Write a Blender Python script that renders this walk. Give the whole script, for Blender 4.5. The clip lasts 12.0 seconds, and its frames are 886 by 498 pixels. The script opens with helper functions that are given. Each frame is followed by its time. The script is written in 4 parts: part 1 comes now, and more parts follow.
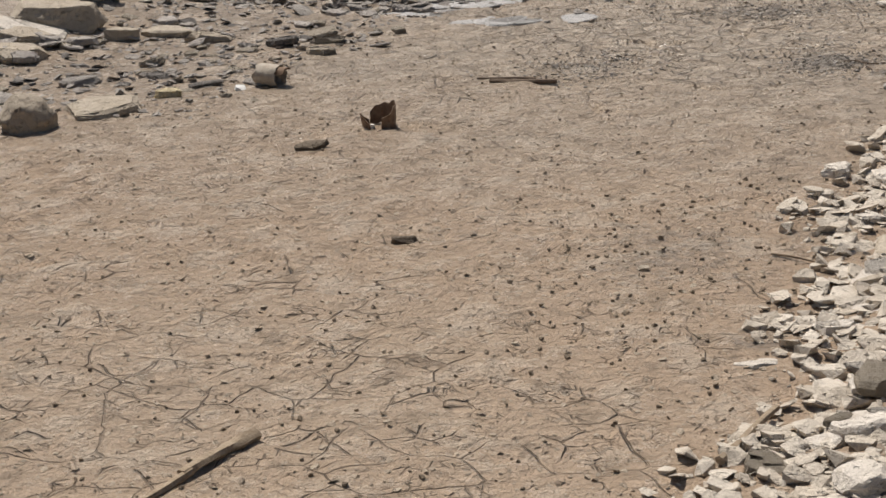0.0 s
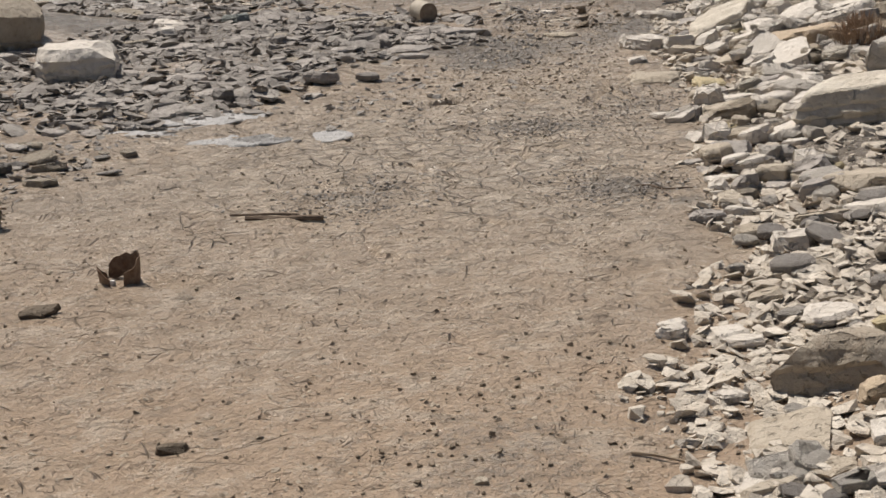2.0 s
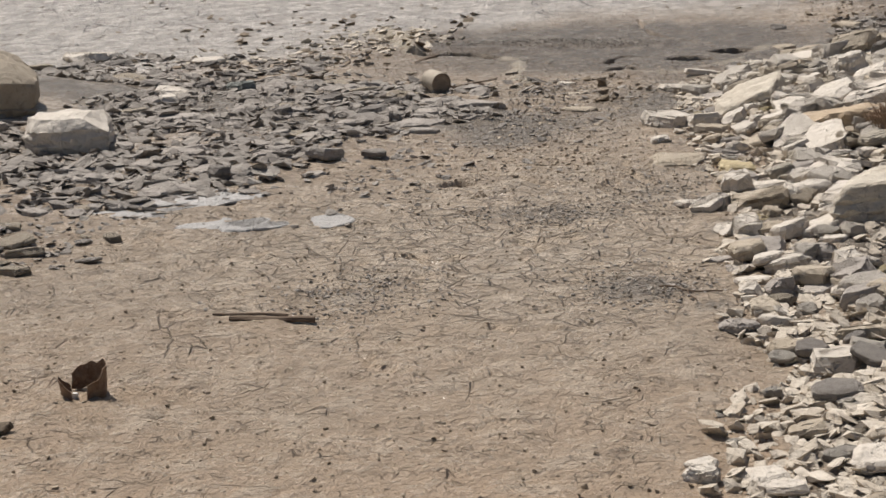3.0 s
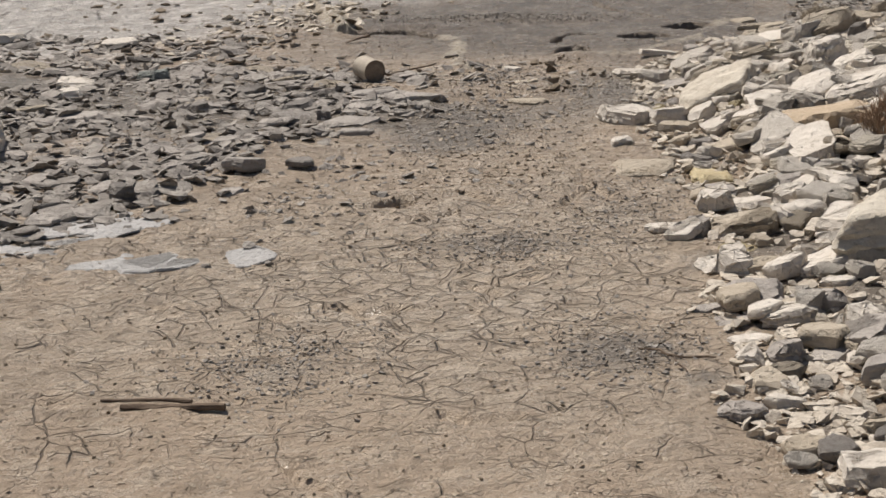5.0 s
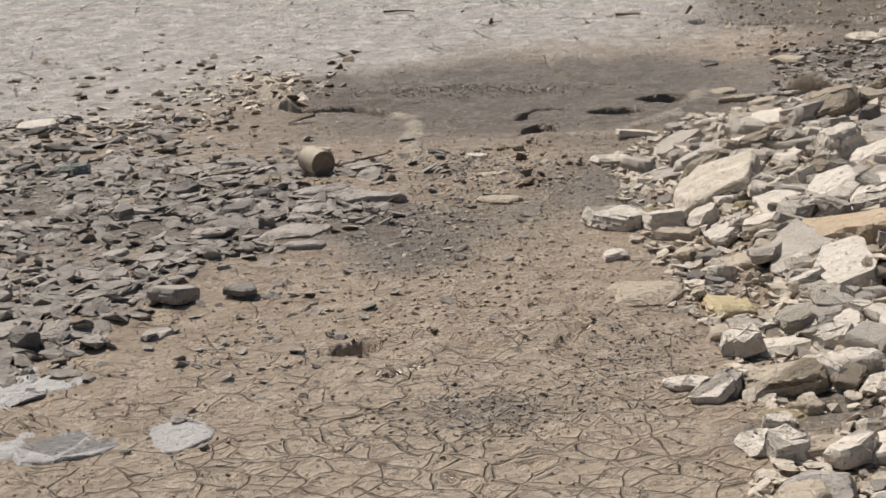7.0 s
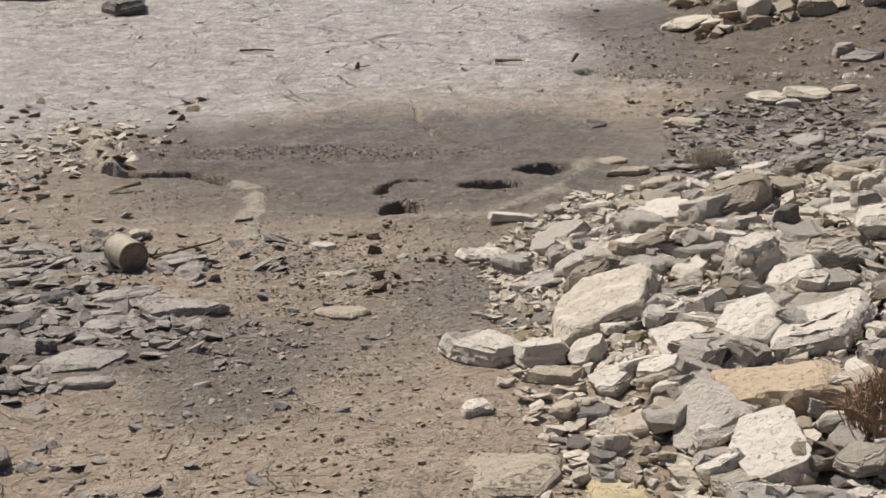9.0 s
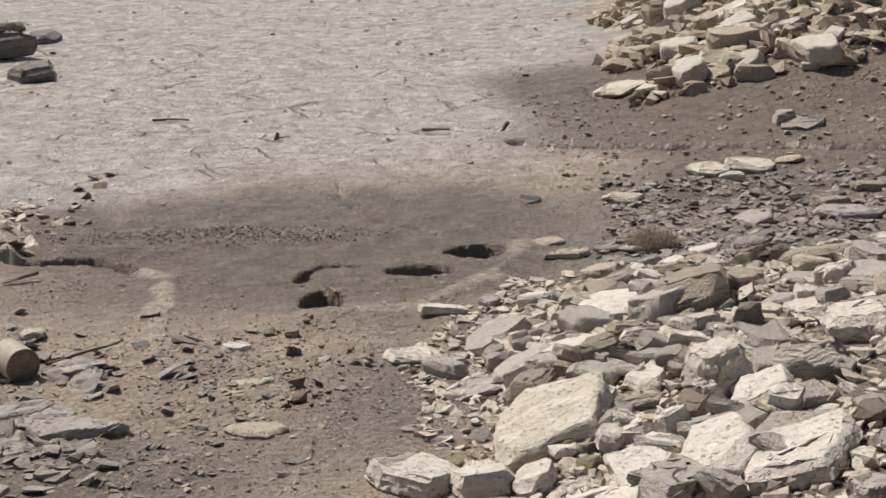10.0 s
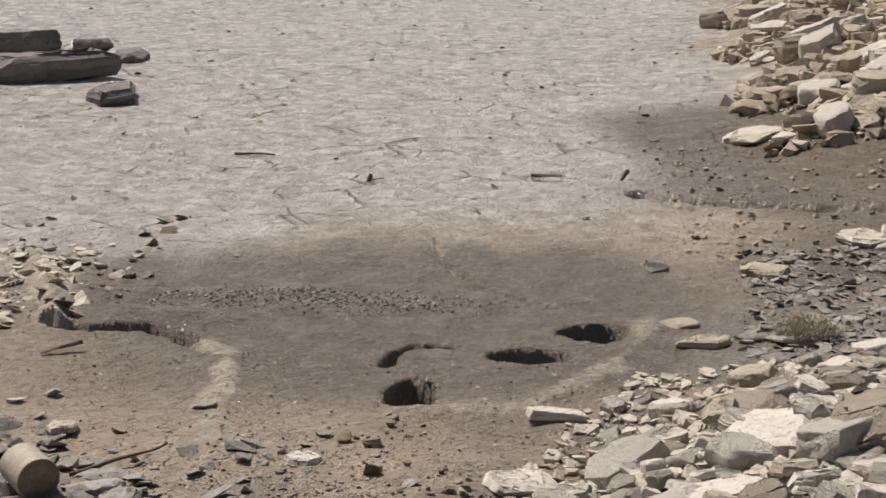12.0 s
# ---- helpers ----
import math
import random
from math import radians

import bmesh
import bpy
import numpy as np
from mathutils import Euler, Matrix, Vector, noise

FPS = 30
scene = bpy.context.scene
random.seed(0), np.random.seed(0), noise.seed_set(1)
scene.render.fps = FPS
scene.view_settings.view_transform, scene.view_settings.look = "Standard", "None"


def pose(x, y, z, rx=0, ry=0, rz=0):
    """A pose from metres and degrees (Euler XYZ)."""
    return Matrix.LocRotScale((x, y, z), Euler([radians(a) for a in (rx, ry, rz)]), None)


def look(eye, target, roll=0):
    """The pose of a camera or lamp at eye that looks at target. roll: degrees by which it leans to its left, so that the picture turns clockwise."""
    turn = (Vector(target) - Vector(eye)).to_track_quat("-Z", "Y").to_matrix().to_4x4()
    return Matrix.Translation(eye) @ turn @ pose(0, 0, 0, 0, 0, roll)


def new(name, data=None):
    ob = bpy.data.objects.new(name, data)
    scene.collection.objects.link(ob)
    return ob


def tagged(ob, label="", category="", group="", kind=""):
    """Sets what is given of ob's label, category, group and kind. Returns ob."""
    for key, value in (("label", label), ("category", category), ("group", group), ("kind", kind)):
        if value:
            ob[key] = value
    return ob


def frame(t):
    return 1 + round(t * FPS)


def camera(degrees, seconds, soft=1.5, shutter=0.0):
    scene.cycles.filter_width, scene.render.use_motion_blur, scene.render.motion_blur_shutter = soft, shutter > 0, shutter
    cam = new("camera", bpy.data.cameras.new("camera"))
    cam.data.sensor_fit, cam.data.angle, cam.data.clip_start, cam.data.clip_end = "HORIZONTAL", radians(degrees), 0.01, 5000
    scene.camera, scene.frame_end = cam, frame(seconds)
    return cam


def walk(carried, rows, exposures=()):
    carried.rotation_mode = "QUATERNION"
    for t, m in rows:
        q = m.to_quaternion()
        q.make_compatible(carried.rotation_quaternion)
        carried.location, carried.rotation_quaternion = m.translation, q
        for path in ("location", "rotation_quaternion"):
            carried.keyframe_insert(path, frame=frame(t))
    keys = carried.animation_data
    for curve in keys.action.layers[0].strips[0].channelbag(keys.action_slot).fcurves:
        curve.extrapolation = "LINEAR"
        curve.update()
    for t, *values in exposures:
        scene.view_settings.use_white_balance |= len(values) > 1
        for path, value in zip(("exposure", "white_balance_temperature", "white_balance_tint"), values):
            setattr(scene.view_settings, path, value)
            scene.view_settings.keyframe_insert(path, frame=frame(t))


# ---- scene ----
cam = camera(32.0, 12.0, soft=1.55)
PATH = [
    (0, (1.651, -0.812, 1.325), (0.939, 0.95, 0.701), -3.7),
    (0.5, (1.468, -0.679, 1.32), (0.994, 1.173, 0.734), -3.8),
    (1, (1.323, -0.52, 1.328), (0.98, 1.356, 0.727), -3.2),
    (1.5, (1.281, -0.281, 1.326), (0.932, 1.602, 0.75), -2.3),
    (2, (1.208, -0.058, 1.34), (0.853, 1.834, 0.799), -2.5),
    (2.5, (1.132, 0.165, 1.355), (0.757, 2.062, 0.844), -3.5),
    (3, (1.161, 0.455, 1.36), (0.783, 2.362, 0.89), -1.8),
    (3.2, (1.186, 0.558, 1.376), (0.808, 2.469, 0.922), -1.5),
    (4.8, (1.037, 1.293, 1.43), (0.727, 3.198, 0.908), -1.6),
    (5, (0.994, 1.364, 1.447), (0.697, 3.269, 0.914), -2.2),
    (5.5, (0.881, 1.586, 1.445), (0.628, 3.496, 0.908), -2.7),
    (6, (0.886, 1.882, 1.478), (0.632, 3.807, 0.995), -2.4),
    (6.5, (0.8, 2.167, 1.473), (0.552, 4.095, 1.003), -2.7),
    (6.7, (0.753, 2.258, 1.498), (0.516, 4.186, 1.022), -2.8),
    (8.3, (0.757, 3.296, 1.605), (0.629, 5.228, 1.102), -2.0),
    (8.5, (0.768, 3.428, 1.603), (0.666, 5.361, 1.102), -1.9),
    (9, (0.83, 3.772, 1.628), (0.755, 5.713, 1.155), -1.0),
    (9.5, (0.794, 4.094, 1.64), (0.799, 6.043, 1.194), -1.1),
    (10, (0.809, 4.406, 1.66), (0.831, 6.364, 1.254), -1.0),
    (10.5, (0.868, 4.718, 1.669), (0.874, 6.685, 1.307), 0.2),
    (11, (0.843, 5.031, 1.661), (0.888, 6.993, 1.273), -0.3),
    (11.5, (0.804, 5.334, 1.651), (0.866, 7.292, 1.245), 0.1),
    (12, (0.739, 5.615, 1.669), (0.638, 7.576, 1.289), 0.5),
]
walk(cam, [(t, look(eye, target, roll)) for t, eye, target, roll in PATH])

# ---- light ----
SUN_TURN, SUN_HIGH = -46.0, 57.0
world = bpy.data.worlds.new("sky")
scene.world = world
world.use_nodes = True
sky = world.node_tree.nodes.new("ShaderNodeTexSky")
sky.sky_type, sky.sun_disc = "NISHITA", False
sky.sun_elevation, sky.sun_rotation = radians(SUN_HIGH), radians(SUN_TURN)
sky.dust_density = 2.2
world.node_tree.nodes["Background"].inputs["Strength"].default_value = 0.05
world.node_tree.links.new(sky.outputs[0], world.node_tree.nodes["Background"].inputs["Color"])
sun = new("sun", bpy.data.lights.new("sun", "SUN"))
sun.data.energy, sun.data.angle, sun.data.color = 5.0, radians(0.55), (1.0, 0.952, 0.893)
SUN_WAY = Vector((math.sin(radians(SUN_TURN)) * math.cos(radians(SUN_HIGH)), math.cos(radians(SUN_TURN)) * math.cos(radians(SUN_HIGH)), math.sin(radians(SUN_HIGH))))
sun.matrix_world = look(SUN_WAY * 30, (0, 0, 0))
scene.view_settings.exposure = 0.04


# ---- materials ----
class Mat:
    """A node material with short ways to its nodes."""

    def __init__(self, name, rough=0.9):
        self.m = bpy.data.materials.new(name)
        self.m.use_nodes = True
        self.t = self.m.node_tree
        self.b = self.t.nodes["Principled BSDF"]
        self.b.inputs["Roughness"].default_value = rough
        self.b.inputs["Specular IOR Level"].default_value = 0.25
        self.co = self.t.nodes.new("ShaderNodeTexCoord").outputs["Object"]

    def put(self, value, socket):
        if isinstance(value, bpy.types.NodeSocket):
            self.t.links.new(value, socket)
        elif isinstance(value, tuple) and len(value) == 3 and socket.type == "RGBA":
            socket.default_value = (*value, 1)
        else:
            socket.default_value = value

    def noise(self, scale, detail=4, rough=0.6, co=None, warp=0.0):
        n = self.t.nodes.new("ShaderNodeTexNoise")
        n.inputs["Scale"].default_value, n.inputs["Detail"].default_value = scale, detail
        n.inputs["Roughness"].default_value, n.inputs["Distortion"].default_value = rough, warp
        self.put(co or self.co, n.inputs["Vector"])
        return n.outputs["Fac"]

    def noise_colour(self, scale, detail=2):
        n = self.t.nodes.new("ShaderNodeTexNoise")
        n.inputs["Scale"].default_value, n.inputs["Detail"].default_value = scale, detail
        self.put(self.co, n.inputs["Vector"])
        return n.outputs["Color"]

    def cell(self, scale, feature="F1", co=None):
        n = self.t.nodes.new("ShaderNodeTexVoronoi")
        n.feature = feature
        n.inputs["Scale"].default_value = scale
        self.put(co or self.co, n.inputs["Vector"])
        return n.outputs["Distance"]

    def ramp(self, fac, low, high):
        n = self.t.nodes.new("ShaderNodeMapRange")
        n.interpolation_type = "SMOOTHSTEP"
        self.put(fac, n.inputs["Value"])
        n.inputs["From Min"].default_value, n.inputs["From Max"].default_value = low, high
        return n.outputs["Result"]

    def math(self, op, a, b=0.0):
        n = self.t.nodes.new("ShaderNodeMath")
        n.operation = op
        self.put(a, n.inputs[0]), self.put(b, n.inputs[1])
        return n.outputs[0]

    def vec(self, op, a, b):
        n = self.t.nodes.new("ShaderNodeVectorMath")
        n.operation = op
        self.put(a, n.inputs[0]), self.put(b, n.inputs[1])
        return n.outputs[0]

    def mix(self, fac, a, b, kind="MIX"):
        n = self.t.nodes.new("ShaderNodeMix")
        n.data_type, n.blend_type = "RGBA", kind
        self.put(fac, n.inputs[0]), self.put(a, n.inputs[6]), self.put(b, n.inputs[7])
        return n.outputs[2]

    def attr(self, name):
        n = self.t.nodes.new("ShaderNodeAttribute")
        n.attribute_name = name
        return n.outputs["Fac"]

    def chance(self, island=False):
        if island:
            return self.t.nodes.new("ShaderNodeNewGeometry").outputs["Random Per Island"]
        return self.t.nodes.new("ShaderNodeObjectInfo").outputs["Random"]

    def done(self, colour, height=None, distance=0.01, strength=1.0, rough=None):
        self.put(colour, self.b.inputs["Base Color"])
        if rough is not None:
            self.put(rough, self.b.inputs["Roughness"])
        if height is not None:
            n = self.t.nodes.new("ShaderNodeBump")
            n.inputs["Distance"].default_value, n.inputs["Strength"].default_value = distance, strength
            self.put(height, n.inputs["Height"])
            self.t.links.new(n.outputs["Normal"], self.b.inputs["Normal"])
        return self.m


def mud_material():
    m = Mat("dried_mud", 0.88)
    big, mid, fine, grit = m.noise(1.1, 5), m.noise(6.0, 6, 0.7), m.noise(38, 6, 0.72), m.noise(160, 4, 0.7)
    tan = m.mix(m.ramp(big, 0.35, 0.65), (0.500, 0.390, 0.288), (0.455, 0.362, 0.274))
    tan = m.mix(m.attr("warm"), tan, (0.575, 0.415, 0.285))
    tan = m.mix(m.ramp(mid, 0.45, 0.75), tan, (0.57, 0.465, 0.358))
    tan = m.mix(m.math("MULTIPLY", m.attr("cracked"), 0.6), tan, (0.62, 0.505, 0.385))
    pale = m.mix(m.ramp(mid, 0.3, 0.7), (0.54, 0.48, 0.42), (0.66, 0.60, 0.535))
    damp = m.mix(m.ramp(mid, 0.3, 0.75), (0.185, 0.152, 0.122), (0.245, 0.200, 0.155))
    grey = m.mix(m.ramp(fine, 0.35, 0.7), (0.19, 0.16, 0.13), (0.37, 0.32, 0.265))
    crust = m.mix(m.ramp(fine, 0.35, 0.65), (0.50, 0.42, 0.315), (0.58, 0.50, 0.395))
    c = m.mix(m.ramp(m.math("ADD", m.attr("pale"), m.math("MULTIPLY", m.math("SUBTRACT", mid, 0.5), 0.7)), 0.12, 0.95), tan, pale)
    c = m.mix(m.ramp(m.math("ADD", m.attr("damp"), m.math("MULTIPLY", m.math("SUBTRACT", mid, 0.5), 0.5)), 0.2, 0.8), c, damp)
    c = m.mix(m.ramp(m.math("ADD", m.attr("gravel"), m.math("MULTIPLY", m.math("SUBTRACT", fine, 0.5), 1.0)), 0.3, 0.75), c, grey)
    c = m.mix(m.ramp(m.math("ADD", m.attr("crust"), m.math("MULTIPLY", m.math("SUBTRACT", fine, 0.5), 1.0)), 0.35, 0.75), c, crust)
    c = m.mix(m.math("MULTIPLY", m.ramp(grit, 0.50, 0.66), 0.42), c, (0.16, 0.12, 0.08))
    c = m.mix(m.math("MULTIPLY", m.ramp(fine, 0.56, 0.70), 0.42), c, (0.20, 0.155, 0.11))
    c = m.mix(m.math("MULTIPLY", m.ramp(m.noise(55, 4, 0.7), 0.56, 0.70), 0.6), c, (0.60, 0.51, 0.405))
    c = m.mix(m.math("MULTIPLY", m.ramp(m.noise(7, 3), 0.58, 0.66), 0.42), c, (0.24, 0.185, 0.13))
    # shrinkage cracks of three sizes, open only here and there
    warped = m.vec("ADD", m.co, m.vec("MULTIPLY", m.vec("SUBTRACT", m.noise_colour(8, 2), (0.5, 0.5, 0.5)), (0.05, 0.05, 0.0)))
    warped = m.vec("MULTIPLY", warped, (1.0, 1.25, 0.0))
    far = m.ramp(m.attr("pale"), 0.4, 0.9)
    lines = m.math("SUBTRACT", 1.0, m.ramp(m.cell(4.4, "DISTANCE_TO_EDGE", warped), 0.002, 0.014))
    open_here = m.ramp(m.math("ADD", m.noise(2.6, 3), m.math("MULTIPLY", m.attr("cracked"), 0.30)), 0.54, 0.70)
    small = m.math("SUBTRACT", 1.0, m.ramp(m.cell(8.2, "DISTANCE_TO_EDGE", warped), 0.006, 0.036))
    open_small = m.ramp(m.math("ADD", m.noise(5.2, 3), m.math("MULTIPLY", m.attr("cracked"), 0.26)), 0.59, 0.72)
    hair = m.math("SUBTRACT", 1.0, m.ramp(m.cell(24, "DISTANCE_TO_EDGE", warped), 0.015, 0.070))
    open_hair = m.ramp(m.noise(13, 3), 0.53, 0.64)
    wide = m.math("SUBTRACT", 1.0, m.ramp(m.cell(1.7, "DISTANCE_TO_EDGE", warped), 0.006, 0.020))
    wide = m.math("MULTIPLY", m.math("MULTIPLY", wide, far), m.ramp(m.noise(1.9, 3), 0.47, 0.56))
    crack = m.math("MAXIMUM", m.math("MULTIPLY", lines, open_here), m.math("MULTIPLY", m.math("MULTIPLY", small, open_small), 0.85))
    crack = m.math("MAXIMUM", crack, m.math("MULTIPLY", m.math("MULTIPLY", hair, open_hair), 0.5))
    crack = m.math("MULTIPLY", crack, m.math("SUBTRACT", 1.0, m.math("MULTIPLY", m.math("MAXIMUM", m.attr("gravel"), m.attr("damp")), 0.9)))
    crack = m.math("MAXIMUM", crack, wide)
    # shade inside the crack gaps is put into the colour, besides the bump
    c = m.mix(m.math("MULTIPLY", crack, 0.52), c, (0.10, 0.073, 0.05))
    flakes = m.cell(30, "F1", warped)
    h = m.math("ADD", m.math("MULTIPLY", mid, 0.9), m.math("MULTIPLY", fine, 0.65))
    h = m.math("ADD", h, m.math("MULTIPLY", grit, 0.20))
    h = m.math("ADD", h, m.math("MULTIPLY", flakes, 0.30))
    curl = m.math("SUBTRACT", 1.0, m.ramp(m.cell(8.2, "DISTANCE_TO_EDGE", warped), 0.02, 0.22))
    h = m.math("ADD", h, m.math("MULTIPLY", m.math("MULTIPLY", curl, m.attr("cracked")), 0.35))
    h = m.math("SUBTRACT", h, m.math("MULTIPLY", crack, 0.9))
    return m.done(c, h, 0.036, 1.0, m.ramp(mid, 0.1, 1.4))


def stone_material(name, one, two, stain, layered=False, island=False):
    m = Mat(name, 0.85)
    r = m.chance(island)
    shift = m.vec("ADD", m.co, m.vec("MULTIPLY", m.mix(1.0, (0, 0, 0), r), (7.0, 7.0, 7.0)))
    big, mid, fine = m.noise(7, 4, 0.6, shift), m.noise(32, 5, 0.7, shift), m.noise(170, 4, 0.7, shift)
    c = m.mix(m.ramp(big, 0.3, 0.7), one, two)
    c = m.mix(m.math("MULTIPLY", m.ramp(mid, 0.52, 0.72), 0.65), c, stain)
    c = m.mix(m.math("MULTIPLY", m.ramp(fine, 0.5, 0.72), 0.25), c, tuple(0.5 * v for v in stain))
    c = m.mix(m.math("MULTIPLY", m.math("SUBTRACT", r, 0.40), 0.40), c, tuple(v * 0.62 for v in two))
    h = m.math("ADD", mid, m.math("MULTIPLY", fine, 0.35))
    h = m.math("ADD", h, m.math("MULTIPLY", m.cell(24, "F1", shift), 0.5))
    if layered:
        n = m.t.nodes.new("ShaderNodeTexWave")
        n.bands_direction = "Z"
        n.inputs["Scale"].default_value, n.inputs["Distortion"].default_value, n.inputs["Detail"].default_value = 6.0, 7.0, 3.0
        n.inputs["Detail Scale"].default_value = 1.2
        m.put(m.co, n.inputs["Vector"])
        h = m.math("ADD", h, m.math("MULTIPLY", n.outputs["Fac"], 0.5))
        c = m.mix(m.math("MULTIPLY", m.ramp(n.outputs["Fac"], 0.55, 0.1), 0.28), c, stain)
    h = m.math("SUBTRACT", h, m.math("MULTIPLY", m.ramp(m.noise(60, 3, 0.6, shift), 0.60, 0.72), 0.8))
    return m.done(c, h, 0.014, 1.0)


MUD = mud_material()
TONES = {
    "c": ("pale cream limestone", (0.72, 0.65, 0.565), (0.64, 0.57, 0.485), (0.50, 0.425, 0.335), False),
    "t": ("tan brown sandstone", (0.52, 0.445, 0.35), (0.45, 0.375, 0.285), (0.30, 0.235, 0.165), False),
    "g": ("grey slate", (0.47, 0.42, 0.37), (0.38, 0.335, 0.295), (0.20, 0.168, 0.14), False),
    "d": ("dark grey slate", (0.26, 0.232, 0.205), (0.21, 0.187, 0.165), (0.14, 0.118, 0.10), False),
    "o": ("orange tinted sandstone", (0.60, 0.475, 0.34), (0.53, 0.41, 0.285), (0.36, 0.26, 0.165), False),
    "y": ("yellow stained limestone", (0.60, 0.51, 0.33), (0.52, 0.42, 0.25), (0.38, 0.26, 0.11), False),
    "b": ("brownish grey rock", (0.45, 0.38, 0.295), (0.38, 0.315, 0.24), (0.25, 0.19, 0.135), False),
    "p": ("smooth pale grey slate", (0.50, 0.475, 0.45), (0.44, 0.42, 0.40), (0.34, 0.30, 0.26), False),
    "r": ("layered cream limestone", (0.68, 0.61, 0.505), (0.60, 0.53, 0.43), (0.38, 0.31, 0.23), True),
    "m": ("dark brown dried mud lump", (0.20, 0.155, 0.11), (0.15, 0.115, 0.08), (0.10, 0.075, 0.05), False),
    "v": ("greenish grey slate", (0.30, 0.31, 0.28), (0.25, 0.26, 0.235), (0.17, 0.16, 0.13), False),
}
STONE = {k: stone_material("stone_" + v[0].replace(" ", "_"), *v[1:]) for k, v in TONES.items()}
LOOSE = {k: stone_material("loose_" + TONES[k][0].replace(" ", "_"), *TONES[k][1:], island=True) for k in "cgt"}
CHIP_PALE = stone_material("pale_chips", (0.72, 0.64, 0.535), (0.54, 0.46, 0.365), (0.34, 0.275, 0.205), island=True)
CHIP_GREY = stone_material("grey_chips", (0.43, 0.385, 0.335), (0.24, 0.21, 0.182), (0.12, 0.102, 0.088), island=True)
CHIP_MUD = stone_material("mud_flakes", (0.50, 0.41, 0.31), (0.38, 0.30, 0.22), (0.24, 0.185, 0.13), island=True)
CLOD = stone_material("mud_clods", (0.34, 0.265, 0.185), (0.17, 0.13, 0.09), (0.09, 0.07, 0.05), island=True)


def plain_material(name, one, two, scale, rough, metal=0.0, stretch=(1, 1, 1), depth=0.004):
    m = Mat(name, rough)
    m.b.inputs["Metallic"].default_value = metal
    co = m.vec("MULTIPLY", m.co, stretch)
    n = m.noise(scale, 6, 0.7, co)
    c = m.mix(m.ramp(n, 0.35, 0.65), one, two)
    c = m.mix(m.math("MULTIPLY", m.ramp(m.noise(scale * 5, 3, 0.6, co), 0.5, 0.7), 0.4), c, tuple(v * 0.45 for v in one))
    return m.done(c, n, depth, 0.9)


RUST = plain_material("rusted_tin", (0.17, 0.105, 0.065), (0.27, 0.19, 0.13), 40, 0.8, 0.2)
TIN = plain_material("weathered_tin", (0.36, 0.30, 0.235), (0.44, 0.385, 0.31), 30, 0.7, 0.1)
# darker copy of TIN: the shade on the can's ends put into colour
TIN_SHADED = plain_material("shaded_tin", (0.20, 0.155, 0.115), (0.27, 0.22, 0.17), 30, 0.75, 0.1)
WOOD = plain_material("weathered_wood", (0.27, 0.20, 0.13), (0.40, 0.315, 0.225), 18, 0.9, 0.0, (1, 9, 9))
WOOD_DARK = plain_material("dark_rotten_wood", (0.10, 0.07, 0.05), (0.21, 0.155, 0.11), 18, 0.95, 0.0, (1, 9, 9))
STRAW_BROWN = plain_material("withered_grass", (0.30, 0.20, 0.13), (0.40, 0.29, 0.20), 60, 0.9)
STRAW = plain_material("dry_grass", (0.54, 0.47, 0.38), (0.42, 0.36, 0.28), 60, 0.9)
PLASTIC = plain_material("white_plastic", (0.78, 0.76, 0.72), (0.70, 0.68, 0.63), 25, 0.5, 0.0, (1, 1, 1), 0.001)


# ---- the land ----
def smooth(a, b, v):
    t = np.clip((v - a) / (b - a), 0.0, 1.0)
    return t * t * (3 - 2 * t)


def bank_edge(y):
    """x at which the rubble bank on the east side begins."""
    return 1.12 + 0.10 * np.exp(-((y - 5.2) / 0.9) ** 2) - 0.30 * smooth(6.8, 9.6, y) + 0.55 * smooth(10.2, 12.6, y) + 0.25 * smooth(12.6, 15.0, y)


def lie(x, y):
    """Height of the land."""
    x, y = np.asarray(x, float), np.asarray(y, float)
    z = 0.07 * np.log1p(np.exp((np.minimum(y, 34.0) - 12.9) / 0.5)) * 0.5
    rise = np.maximum(0.0, x - bank_edge(y))
    steep = (0.17 + 0.08 * smooth(6.8, 8.2, y)) * (1 - 0.75 * smooth(10.0, 12.3, y))
    z = z + steep * rise * smooth(0, 0.5, rise) / (1 + 0.12 * rise)
    far = np.maximum(0.0, x - 2.35 - 0.09 * (y - 16.5)) * smooth(15.3, 17.0, y)
    z = z + 0.30 * far / (1 + 0.10 * far)
    left = np.maximum(0.0, -x - 2.0) * (1 - smooth(9.5, 12.5, y))
    z = z + 0.10 * left * smooth(0, 1.5, left) / (1 + 0.1 * left)
    return z


def lattice(x, y, size, seed):
    """Smooth value noise, -1 to 1."""
    table = np.random.RandomState(seed).uniform(-1, 1, (256, 256))
    u, v = x / size, y / size
    i, j = np.floor(u).astype(int), np.floor(v).astype(int)
    a, b = u - i, v - j
    a, b = a * a * (3 - 2 * a), b * b * (3 - 2 * b)
    g = lambda p, q: table[p % 256, q % 256]
    return (g(i, j) * (1 - a) + g(i + 1, j) * a) * (1 - b) + (g(i, j + 1) * (1 - a) + g(i + 1, j + 1) * a) * b


def along(x, y, line):
    """Distance from a broken line."""
    best = np.full(x.shape, 1e9)
    for (ax, ay), (bx, by) in zip(line, line[1:]):
        s = np.clip(((x - ax) * (bx - ax) + (y - ay) * (by - ay)) / ((bx - ax) ** 2 + (by - ay) ** 2), 0, 1)
        best = np.minimum(best, np.hypot(x - ax - s * (bx - ax), y - ay - s * (by - ay)))
    return best


def blot(x, y, cx, cy, rx, ry):
    return np.exp(-(((x - cx) / rx) ** 2 + ((y - cy) / ry) ** 2))


